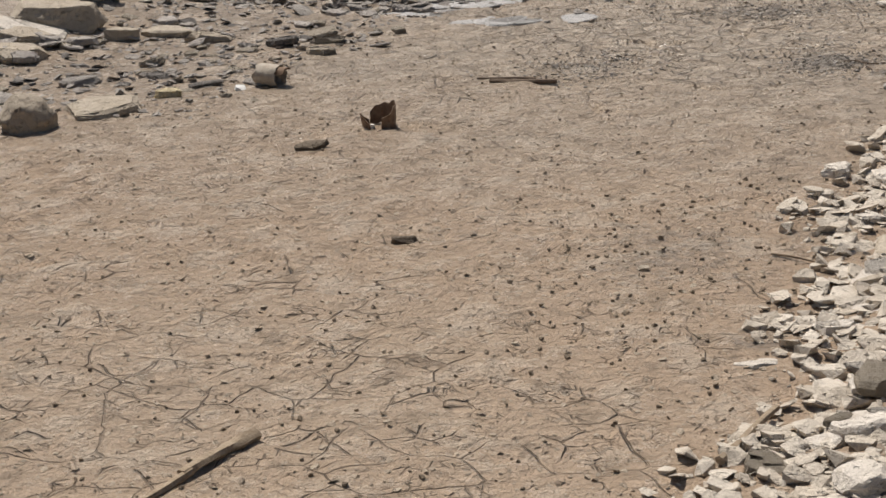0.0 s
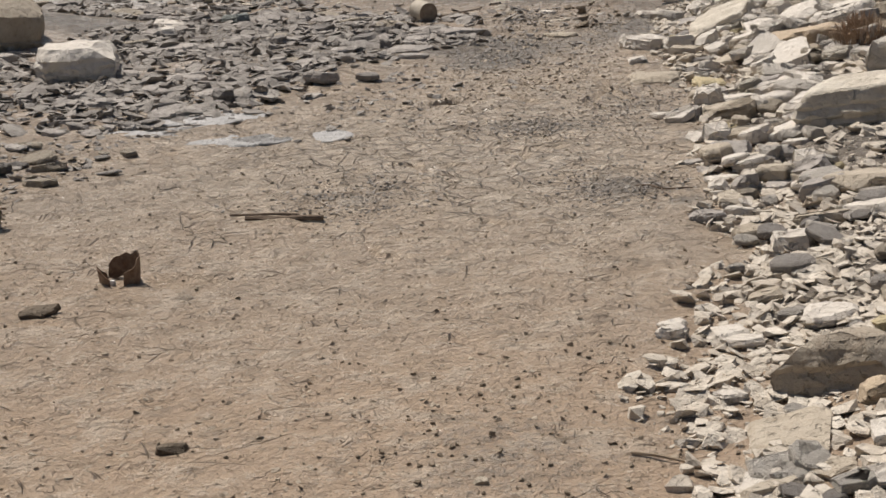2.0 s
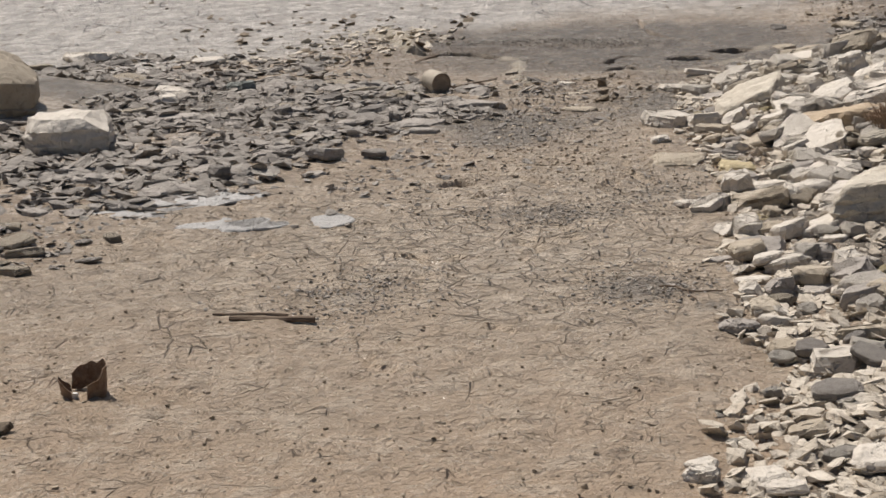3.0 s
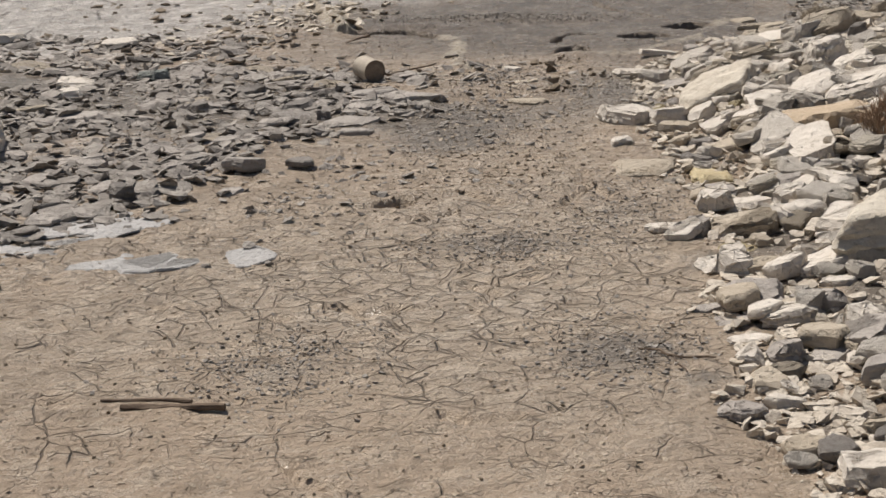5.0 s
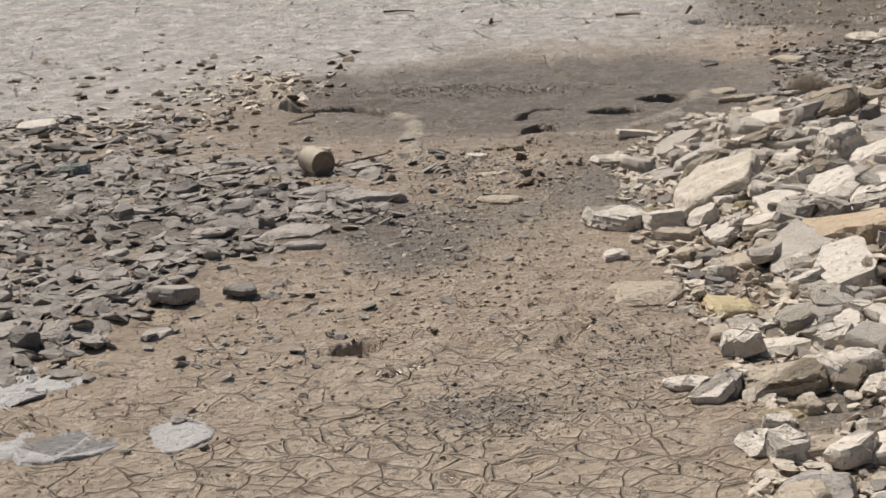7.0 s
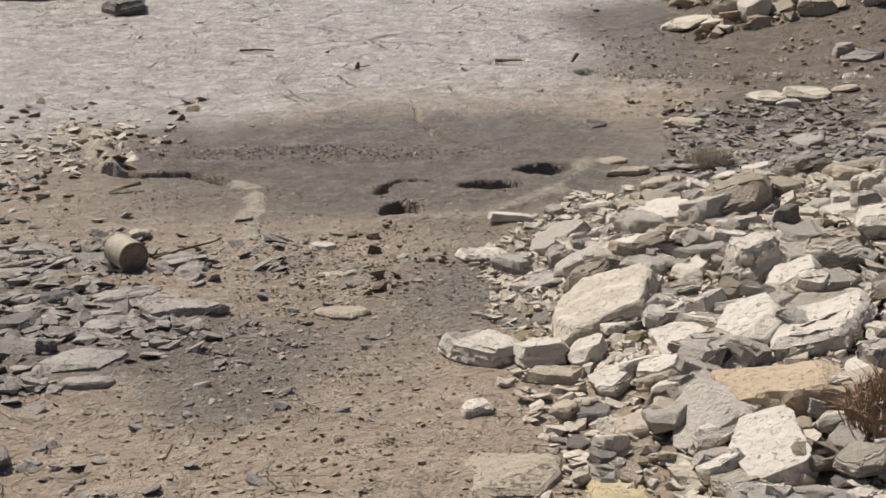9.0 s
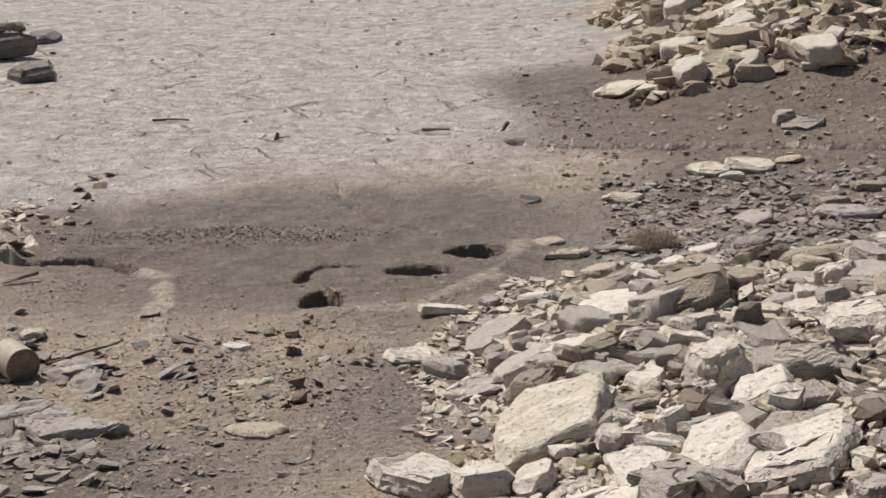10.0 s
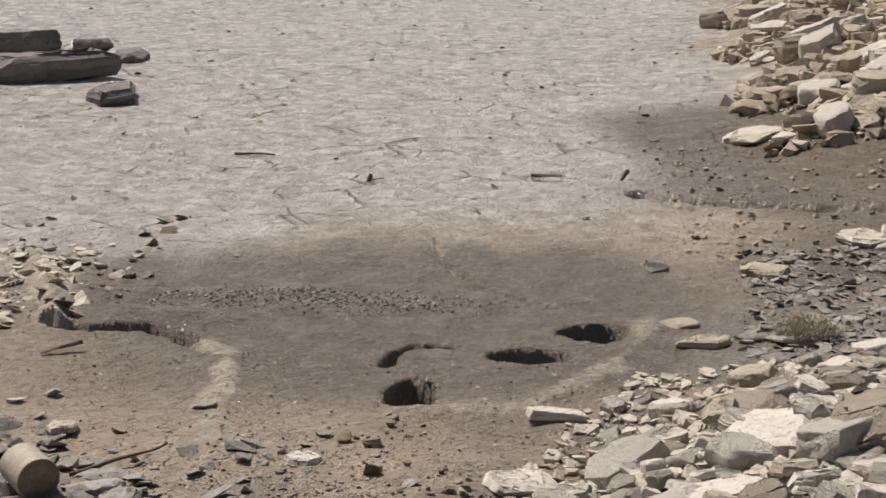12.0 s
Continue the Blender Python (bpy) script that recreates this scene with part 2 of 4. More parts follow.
def bowl(x, y, cx, cy, rx, ry):
    """1 inside an uneven oval, 0 outside, with a steep wall."""
    d = np.hypot((x - cx) / rx, (y - cy) / ry) + 0.16 * lattice(x, y, 0.06, 77)
    return 1 - smooth(0.80, 1.0, d)


RIDGE_WEST = [(-0.62, 12.0), (-0.46, 11.75), (-0.40, 11.3), (-0.36, 10.9), (-0.22, 10.45)]
RIDGE_NORTH = [(-1.36, 12.25), (-1.50, 12.7), (-1.62, 13.1), (-1.85, 13.5)]
RIDGE_EAST = [(0.42, 11.05), (0.80, 11.2), (1.09, 11.68), (1.26, 12.1), (1.36, 12.6)]
SCARP = [(-1.36, 12.23), (-1.15, 12.20), (-0.92, 12.24), (-0.76, 12.14), (-0.66, 11.99)]
ARC = [(0.19, 11.74), (0.22, 11.90), (0.29, 11.98), (0.46, 12.01)]
FAR_CRACK = [(1.5, 15.3), (2.1, 14.92), (2.8, 14.75), (3.8, 14.4), (5.2, 14.2)]
MID_CRACK = [(0.26, 14.1), (0.33, 13.6), (0.47, 13.2), (0.62, 12.95), (0.9, 12.7)]


PLATE_CRACKS = [
    [(0.62, 7.75), (0.63, 7.66), (0.60, 7.55), (0.66, 7.43), (0.60, 7.28), (0.55, 7.14)],
    [(0.66, 7.43), (0.74, 7.29), (0.81, 7.24), (0.90, 7.28)],
    [(0.14, 7.39), (0.19, 7.32), (0.28, 7.24), (0.36, 7.21), (0.40, 7.25)],
    [(0.34, 8.04), (0.40, 8.00), (0.50, 8.05)],
    [(0.02, 6.93), (0.08, 6.96), (0.15, 7.03)],
    [(-0.10, 5.88), (-0.02, 5.86), (0.04, 5.81), (0.12, 5.88), (0.20, 5.86)],
    [(0.32, 6.13), (0.43, 6.02), (0.37, 5.86), (0.41, 5.80)],
    [(0.10, 4.62), (0.14, 4.55), (0.23, 4.52)],
    [(0.41, 4.97), (0.50, 4.94), (0.60, 4.96)],
]


def relief(x, y):
    """Fine shape of the mud that lies on the land."""
    near = 1 - smooth(16, 26, y)
    z = 0.010 * lattice(x, y, 0.42, 1) + 0.006 * lattice(x, y, 0.15, 2) + 0.0045 * lattice(x, y, 0.055, 3) * near
    z += 0.0022 * lattice(x, y, 0.028, 5) * near
    z += 0.09 * lattice(x, y, 5.0, 4) * smooth(20, 60, np.abs(y) + np.abs(x))
    dice = random.Random(5)
    for _ in range(70):
        cx, cy, turn = dice.uniform(-1.5, 1.0), dice.uniform(1.4, 7.0), dice.uniform(0, 3.1)
        near_it = (np.abs(x - cx) < 0.25) & (np.abs(y - cy) < 0.25)
        dx, dy = x[near_it] - cx, y[near_it] - cy
        u, v = dx * math.cos(turn) + dy * math.sin(turn), dy * math.cos(turn) - dx * math.sin(turn)
        d = np.hypot(u / 0.085, v / 0.05)
        z[near_it] += dice.uniform(0.4, 1.0) * (-0.010 * (1 - smooth(0.5, 1.0, d)) + 0.004 * np.exp(-((d - 1.2) / 0.25) ** 2))
    z -= 0.30 * bowl(x, y, 0.33, 11.32, 0.11, 0.24)
    z += 0.022 * blot(x, y, 0.32, 11.02, 0.16, 0.08)
    z -= 0.22 * bowl(x, y, 0.785, 11.88, 0.17, 0.10)
    z -= 0.25 * bowl(x, y, 1.08, 12.27, 0.17, 0.15)
    z -= 0.09 * bowl(x, y, -0.10, 7.21, 0.085, 0.09)
    z += 0.018 * blot(x, y, -0.10, 7.36, 0.12, 0.06)
    z -= 0.035 * bowl(x, y, 0.92, 15.75, 0.22, 0.16)
    z -= 0.030 * bowl(x, y, 1.36, 15.80, 0.10, 0.10)
    z += 0.016 * np.exp(-((along(x, y, RIDGE_WEST) + 0.03 * lattice(x, y, 0.12, 61)) / 0.065) ** 2) * (1 + 0.6 * lattice(x, y, 0.07, 8))
    z += 0.050 * np.exp(-(along(x, y, RIDGE_NORTH) / 0.07) ** 2) * (1 + 0.8 * lattice(x, y, 0.08, 8))
    z += 0.015 * np.exp(-((along(x, y, RIDGE_EAST) + 0.03 * lattice(x, y, 0.14, 62)) / 0.07) ** 2)
    wobble = 0.02 * lattice(x, y, 0.11, 9)
    z -= 0.14 * (1 - smooth(0.042, 0.060, along(x, y, SCARP) + wobble * 0.35))
    z += 0.030 * blot(x, y, -0.95, 12.42, 0.42, 0.10)
    z -= 0.10 * (1 - smooth(0.014, 0.036, along(x, y, ARC) + wobble * 0.5))
    z -= 0.12 * (1 - smooth(0.05, 0.10, along(x, y, FAR_CRACK) + wobble * 1.5))
    z -= 0.040 * (1 - smooth(0.008, 0.028, along(x, y, MID_CRACK) + wobble))
    z += 0.035 * blot(x, y, -0.35, 12.75, 0.9, 0.30)
    for line in PLATE_CRACKS:
        away = along(x, y, line) + 0.35 * wobble
        z += 0.006 * np.exp(-(away / 0.06) ** 2) - 0.022 * (1 - smooth(0.008, 0.030, away))
    z -= 0.014 * bowl(x, y, -0.43, 4.26, 0.15, 0.07)
    # terraced edge of the slate bed
    z += 0.020 * smooth(-0.05, 0.05, lattice(x, y, 0.5, 12) * 0.3 + (-0.75 - x) * 0.5 + (y - 7.9) * 0.25) * (1 - smooth(9.8, 10.8, y)) * smooth(6.0, 6.6, y)
    return z


def steps(*runs):
    out = []
    for a, b, n in runs:
        out += list(np.linspace(a, b, n, endpoint=False))
    return np.array(out + [runs[-1][1]])


def ground():
    xs = steps((-900, -60, 12), (-60, -8, 26), (-8, -2.3, 95), (-2.3, 2.3, 290), (2.3, 6, 75), (6, 60, 40), (60, 900, 12))
    ys = steps((-900, -40, 10), (-40, -2, 19), (-2, 1.2, 40), (1.2, 13.2, 760), (13.2, 20, 200), (20, 40, 130), (40, 120, 40), (120, 1500, 14))
    x, y = np.meshgrid(xs, ys)
    z = lie(x, y) + relief(x, y)
    nx, ny = len(xs), len(ys)
    k = np.arange(nx * ny).reshape(ny, nx)
    quads = np.stack([k[:-1, :-1], k[:-1, 1:], k[1:, 1:], k[1:, :-1]], -1).reshape(-1, 4)
    me = bpy.data.meshes.new("ground")
    me.vertices.add(nx * ny)
    me.vertices.foreach_set("co", np.stack([x, y, z], -1).ravel())
    me.loops.add(quads.size)
    me.loops.foreach_set("vertex_index", quads.ravel())
    me.polygons.add(len(quads))
    me.polygons.foreach_set("loop_start", np.arange(0, quads.size, 4))
    me.polygons.foreach_set("use_smooth", np.ones(len(quads), bool))
    me.update(calc_edges=True)
    edge = x - bank_edge(y) + 0.35 * lattice(x, y, 0.35, 43) + 0.15 * lattice(x, y, 0.12, 44)
    drift = y + 0.40 * lattice(x, y, 0.9, 47) + 0.14 * lattice(x, y, 0.24, 48)
    zones = {
        "warm": 0.8 * (1 - smooth(2.5, 5.5, y + 0.5 * lattice(x, y, 0.8, 46))),
        "pale": smooth(12.8, 15.6, drift + 1.15 * np.maximum(0.0, -x - 0.4) - 0.2 * np.maximum(0.0, x)) * (1 - 0.8 * smooth(1.2, 3.2, x - 0.05 * (y - 15) + 0.8 * lattice(x, y, 1.3, 41)) * (1 - smooth(26, 34, y))) + 0.5 * blot(x, y, -2.4, 8.5, 1.3, 2.0) + 0.25 * blot(x, y, 0.3, 5.9, 0.7, 0.6),
        "damp": 0.95 * blot(x, drift, -0.1, 13.0, 2.2, 1.05) + 0.62 * blot(x, drift, -0.1, 11.3, 1.7, 1.0) + 0.9 * blot(x, y, 0.9, 12.0, 0.55, 0.5) + 0.7 * smooth(0.9, 2.6, x + 0.6 * lattice(x, y, 0.9, 42)) * smooth(12.2, 13.6, y) * (1 - smooth(17, 20, y))
        + 0.2 * blot(x, y, 0.4, 17.8, 3.0, 0.8) + 0.2 * blot(x, y, 2.2, 22, 1.0, 5.0),
        # the bank's gravel term also colours in the shade between its stones
        "gravel": 0.85 * smooth(-0.1, 0.5, edge) * (1 - smooth(11.5, 14.5, y)) * smooth(-6.0, 2.0, y) + 0.7 * blot(x, y, 0.85, 5.5, 0.28, 0.28) + 0.6 * blot(x, y, 0.34, 6.6, 0.35, 0.22) + 0.5 * blot(x, y, -0.1, 5.3, 0.3, 0.3)
        + 0.75 * smooth(0.1, -0.9, x + 0.5 * lattice(x, y, 0.6, 31)) * smooth(7.0, 8.6, y + 0.3 * x + 0.5 * lattice(x, y, 0.7, 32)) * (1 - smooth(9.8, 11.2, y)) + 0.65 * blot(x, y, 0.75, 9.9, 0.40, 0.9) + 0.50 * blot(x, y, 0.15, 9.0, 0.6, 1.1) + 0.7 * blot(x, y, -0.3, 12.75, 0.75, 0.18) + 0.5 * blot(x, y, 0.8, 7.1, 0.3, 0.5)
        + 0.5 * blot(x, y, 0.75, 3.0, 0.4, 0.5),
        "crust": 0.78 * np.exp(-((along(x, y, RIDGE_WEST) + 0.05 * lattice(x, y, 0.15, 63)) / 0.085) ** 2) + 0.95 * np.exp(-(along(x, y, RIDGE_NORTH) / 0.10) ** 2) + 0.60 * np.exp(-((along(x, y, RIDGE_EAST) + 0.05 * lattice(x, y, 0.15, 64)) / 0.09) ** 2)
        + 0.5 * blot(x, y, -1.7, 13.3, 0.6, 0.5),
        "cracked": 0.95 * blot(x, y, 0.25, 6.2, 1.3, 1.3) + 0.50 * blot(x, y, 0.0, 1.9, 1.0, 0.7) + 0.08 * smooth(14, 16, y),
    }
    for name, value in zones.items():
        me.attributes.new(name, "FLOAT", "POINT").data.foreach_set("value", np.clip(value, 0, 1).ravel().astype(np.float32))
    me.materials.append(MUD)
    return tagged(new("ground", me), "dry cracked tan mud of an emptied lake bed", "ground", kind="structure")


ground()


def height(x, y):
    x, y = np.array([float(x)]), np.array([float(y)])
    return float((lie(x, y) + relief(x, y))[0])


# ---- stones ----
def rock_bmesh(w, d, h, dice, rounded=0.0, cuts=1):
    """A broken slab with its base at z = 0: level bedding faces, chipped corners, worn edges and stepped sides."""
    bm = bmesh.new()
    n = dice.choice((5, 6, 6, 7, 8))
    turn = dice.uniform(0, 6.3)
    slope = (dice.uniform(-0.14, 0.14), dice.uniform(-0.14, 0.14))
    lean = (dice.uniform(-0.12, 0.12) * h / w, dice.uniform(-0.12, 0.12) * h / d)
    radii = [dice.uniform(0.80, 1.08) for _ in range(n)]
    angles = [turn + (i + dice.uniform(-0.32, 0.32)) * 2 * math.pi / n for i in range(n)]
    for level, inset in ((0.0, dice.uniform(0.86, 0.97)), (0.30, 1.0), (dice.uniform(0.6, 0.8), dice.uniform(0.96, 1.0)), (1.0, dice.uniform(0.80, 0.94) - 0.14 * rounded)):
        for r, a in zip(radii, angles):
            power = (abs(math.cos(a)) ** 4 + abs(math.sin(a)) ** 4) ** -0.25
            k = inset * power * r * dice.uniform(0.96, 1.03)
            px, py = k * math.cos(a), k * math.sin(a)
            up = level * (1 + (slope[0] * px + slope[1] * py) * level)
            bm.verts.new(((px + lean[0] * level) * w / 2, (py + lean[1] * level) * d / 2, up * h))
    if rounded:
        for _ in range(4):
            bm.verts.new((dice.uniform(-0.22, 0.22) * w, dice.uniform(-0.22, 0.22) * d, h * (1 + dice.uniform(0.03, 0.16) * rounded)))

    def hull():
        bmesh.ops.convex_hull(bm, input=bm.verts)
        bmesh.ops.delete(bm, geom=[v for v in bm.verts if not v.link_faces], context="VERTS")

    hull()
    for _ in range(dice.randint(1, 3)):
        a, up = dice.uniform(0, 6.3), dice.uniform(-0.1, 0.7)
        out = Vector((math.cos(a) / w, math.sin(a) / d, up / h)).normalized()
        reach = max(v.co.dot(out) for v in bm.verts)
        low = min(v.co.dot(out) for v in bm.verts)
        at = out * (reach - dice.uniform(0.05, 0.16) * (reach - low))
        bmesh.ops.bisect_plane(bm, geom=bm.verts[:] + bm.edges[:] + bm.faces[:], plane_co=at, plane_no=out, clear_outer=True)
        hull()
    bmesh.ops.dissolve_limit(bm, angle_limit=radians(9), verts=bm.verts, edges=bm.edges)
    least = min(w, d, h)
    bmesh.ops.bevel(bm, geom=list(bm.edges), offset=least * dice.uniform(0.03, 0.07), segments=1, affect="EDGES", clamp_overlap=True)
    bmesh.ops.triangulate(bm, faces=bm.faces)
    for i in range(cuts):
        long = [e for e in bm.edges if e.calc_length() > (0.30, 0.16, 0.09, 0.055)[min(i, 3)] * max(w, d)]
        if long:
            bmesh.ops.subdivide_edges(bm, edges=long, cuts=1)
            bmesh.ops.triangulate(bm, faces=[f for f in bm.faces if len(f.verts) > 3])
    bm.normal_update()
    off = Vector((dice.uniform(0, 90), dice.uniform(0, 90), dice.uniform(0, 90)))
    scale = 2.0 / max(w, d)
    beds = dice.uniform(2.0, 4.0)
    for v in bm.verts:
        p = v.co * scale + off
        k = noise.noise(p) * 0.16 + noise.noise(p * 2.7) * 0.12 + noise.noise(p * 6.1) * 0.07 - abs(noise.noise(p * 9.3)) * 0.05
        side = 1 - min(1.0, abs(v.normal.z) / 0.7)
        step = noise.noise((off.x, off.y, v.co.z / h * beds * 2 + 0.5 * noise.noise(p * 1.3))) * 0.34 * side
        v.co += v.normal * (k * 0.75 + step * 0.5) * (0.5 * least + 0.15 * h)
        rag = side * (0.10 * noise.noise(p * 1.9 + off) + 0.07 * noise.noise(p * 4.3) + 0.04 * noise.noise(p * 9.7))
        v.co.x, v.co.y = v.co.x * (1 + rag), v.co.y * (1 + rag)
    for f in bm.faces:
        f.smooth = True
    return bm


def mesh_of(name, bm, material):
    me = bpy.data.meshes.new(name)
    bm.to_mesh(me)
    bm.free()
    me.set_sharp_from_angle(angle=radians(34))
    me.materials.append(material)
    return me


def part(name, bm, material, parent=None, label=""):
    ob = new(name, mesh_of(name, bm, material))
    if parent:
        ob.parent = parent
    return tagged(ob, label)


TAKEN = []


def settle(ob, x, y, w, d, h, yaw, tip, lean):
    """Lays a stone on the land, a little sunk into it."""
    e = 0.3 * min(w, d)
    ground_here = lie(np.array([x, x - e, x + e, x, x]), np.array([y, y, y, y - e, y + e]))
    ax = math.degrees(math.atan2(ground_here[4] - ground_here[3], 2 * e))
    ay = -math.degrees(math.atan2(ground_here[2] - ground_here[1], 2 * e))
    z = float(ground_here[0]) - min(0.02, 0.14 * h) - 0.3 * abs(math.sin(radians(tip))) * d * 0.3
    ob.matrix_world = pose(x, y, z) @ pose(0, 0, 0, ax + tip, ay + lean, 0) @ pose(0, 0, 0, 0, 0, yaw)


def stone_words(tone, w, h, where):
    size = "large" if w > 0.3 else "small" if w < 0.12 else ""
    shape = "flat slab" if h < 0.3 * w else "angular block"
    return " ".join(f"{size} {TONES[tone][0]} {shape} {where}".split())


def stone_name(w, h, tone):
    if w > 0.34 and h > 0.1:
        return "boulder"
    if h < 0.3 * w:
        return "slate" if tone in "gdpv" else "limestone_plate" if tone == "c" and w > 0.13 else "flat_stone" if tone in "cry" else "sandstone_plate"
    return "rock"


def where_is(x, y):
    if y > 14.5:
        return "lying on the far dry mud"
    if x > bank_edge(y) - 0.1:
        return "on the rubble bank"
    if x < -0.2 and y > 6.5:
        return "among slate rubble"
    return "lying on dry mud"


def stone(x, y, w, d, h, yaw, tone, tip=None):
    dice = random.Random(int(x * 1000) * 7919 + int(y * 1000))
    flat = h < 0.3 * w
    if tone == "p":
        w, d = 1.3 * w, 1.3 * d
    cuts = 4 if w > 0.22 else 3
    h2 = h if tone == "p" else max(h, 0.12 * w)
    bm = rock_bmesh(w * 1.06, d * 1.08, h2 * 1.12, dice, 1.6 if tone == "b" else 0.5 if tone in "ro" and not flat else 0.3 if w > 0.2 and not flat else 0.0, cuts)
    name = "mud_lump" if tone == "m" else stone_name(w, h2, tone)
    ob = new(name, mesh_of(name, bm, STONE[tone]))
    settle(ob, x, y, w, d, h2, yaw + dice.uniform(-7, 7), (dice.uniform(-6, 4) if tone != "p" else 0) if tip is None else tip, dice.uniform(-6, 6) if tone != "p" else 0)
    if tone == "p":
        ob.location.z -= 0.009
    elif h < 0.02:
        ob.location.z -= 0.35 * h2
    elif x < -0.2 and 7.0 < y < 11:
        ob.location.z += 0.012
    tagged(ob, stone_words(tone, w, h2, where_is(x, y)), "rock", "stones of the rubble")
    TAKEN.append((x, y, 0.5 * max(w, d), h2))


stone(1.81, 6.26, 0.65, 0.41, 0.161, -5, "r")
stone(1.61, 8.01, 0.42, 0.37, 0.078, -12, "o", tip=-6)
stone(1.83, 8.45, 0.35, 0.52, 0.078, -13, "c", tip=-3)
stone(1.63, 8.50, 0.25, 0.37, 0.097, -11, "c")
stone(1.22, 9.13, 0.40, 0.48, 0.101, -5, "r")
stone(0.78, 8.88, 0.31, 0.27, 0.067, 0, "c")
stone(0.97, 8.79, 0.22, 0.16, 0.076, -2, "c")
stone(1.13, 8.74, 0.13, 0.13, 0.066, -4, "c")
stone(0.99, 8.59, 0.22, 0.12, 0.046, -2, "t")
stone(1.19, 8.48, 0.17, 0.25, 0.045, -5, "c")
stone(1.33, 8.41, 0.15, 0.22, 0.053, -7, "c")
stone(1.35, 8.21, 0.15, 0.09, 0.060, -8, "c")
stone(1.41, 8.57, 0.21, 0.28, 0.054, -8, "c")
stone(0.98, 9.82, 0.28, 0.26, 0.018, -2, "g")
stone(1.34, 9.82, 0.31, 0.28, 0.062, -5, "c")
stone(1.58, 9.84, 0.18, 0.13, 0.056, -8, "c")
stone(1.53, 10.33, 0.31, 0.43, 0.059, -7, "c")
stone(1.79, 9.86, 0.24, 0.18, 0.045, -10, "c")
stone(1.29, 10.97, 0.15, 0.17, 0.053, -4, "c")
stone(0.87, 11.03, 0.26, 0.11, 0.027, -1, "c")
stone(1.53, 9.33, 0.16, 0.24, 0.051, -8, "c")
stone(1.73, 9.12, 0.23, 0.24, 0.149, -11, "c")
stone(1.70, 9.00, 0.10, 0.13, 0.088, -10, "c")
stone(1.85, 8.91, 0.23, 0.26, 0.086, -12, "c")
stone(2.07, 9.16, 0.17, 0.15, 0.101, -14, "t")
stone(1.94, 9.65, 0.11, 0.04, 0.110, -12, "d")
stone(2.19, 9.81, 0.20, 0.31, 0.033, -14, "c")
stone(2.27, 9.43, 0.24, 0.25, 0.084, -15, "c")
stone(1.97, 10.39, 0.17, 0.11, 0.061, -11, "g")
stone(2.42, 10.13, 0.21, 0.27, 0.047, -15, "c")
stone(1.94, 8.02, 0.16, 0.14, 0.100, -16, "g")
stone(1.44, 8.93, 0.11, 0.17, 0.039, -8, "c")
stone(1.50, 8.78, 0.15, 0.15, 0.038, -9, "c")
stone(1.84, 7.92, 0.15, 0.17, 0.065, -15, "t")
stone(1.90, 7.71, 0.17, 0.20, 0.094, -17, "c")
stone(1.39, 8.06, 0.09, 0.06, 0.025, -9, "c")
stone(1.77, 7.73, 0.09, 0.06, 0.055, -15, "c")
stone(0.75, 8.30, 0.10, 0.11, 0.035, 1, "c")
stone(1.53, 12.13, 0.22, 0.22, 0.030, -5, "t")
stone(1.46, 12.45, 0.17, 0.13, 0.022, -5, "t")
stone(2.59, 13.96, 0.29, 0.43, 0.044, -10, "r")
stone(2.85, 14.03, 0.31, 0.39, 0.037, -12, "r")
stone(3.14, 14.15, 0.19, 0.19, 0.027, -13, "t")
stone(1.98, 13.35, 0.24, 0.26, 0.035, -7, "t")
stone(3.07, 12.58, 0.42, 0.18, 0.026, -15, "g")
stone(2.59, 12.63, 0.25, 0.35, 0.032, -12, "g")
stone(2.18, 11.85, 0.15, 0.15, 0.030, -10, "c")
stone(1.44, 13.52, 0.14, 0.21, 0.025, -4, "d")
stone(3.50, 15.25, 0.31, 0.47, 0.042, -14, "g")
stone(2.43, 16.96, 0.44, 0.66, 0.061, -7, "r")
stone(3.38, 15.37, 0.15, 0.22, 0.085, -13, "g")
stone(-0.36, 9.37, 0.36, 0.17, 0.051, 12, "g")
stone(-0.65, 9.61, 0.27, 0.15, 0.033, 15, "g")
stone(-0.60, 8.78, 0.28, 0.25, 0.029, 17, "g")
stone(-0.53, 8.55, 0.19, 0.08, 0.022, 16, "g")
stone(0.11, 9.88, 0.25, 0.18, 0.030, 7, "t")
stone(0.21, 9.42, 0.23, 0.15, 0.018, 6, "t")
stone(0.03, 10.48, 0.14, 0.12, 0.025, 7, "c")
stone(-0.85, 10.72, 0.11, 0.11, 0.026, 14, "t")
stone(-0.45, 9.95, 0.15, 0.10, 0.023, 12, "g")
stone(-0.53, 10.14, 0.10, 0.07, 0.022, 12, "d")
stone(0.91, 10.19, 0.14, 0.13, 0.036, -1, "c")
stone(1.09, 11.13, 0.09, 0.14, 0.040, -2, "g")
stone(1.70, 11.12, 0.14, 0.22, 0.032, -7, "g")
stone(1.79, 10.30, 0.11, 0.10, 0.029, -9, "c")
stone(0.86, 7.78, 0.30, 0.32, 0.015, 0, "t")
stone(1.13, 7.61, 0.18, 0.27, 0.037, -2, "y")
stone(1.54, 7.65, 0.23, 0.35, 0.066, -6, "c")
stone(1.41, 7.27, 0.16, 0.15, 0.052, -6, "g")
stone(1.48, 7.16, 0.13, 0.19, 0.041, -6, "c")
stone(1.61, 7.07, 0.10, 0.11, 0.041, -8, "c")
stone(1.59, 6.61, 0.21, 0.32, 0.046, -8, "c")
stone(1.44, 6.79, 0.23, 0.10, 0.068, -6, "c")
stone(1.25, 6.75, 0.28, 0.17, 0.063, -4, "t")
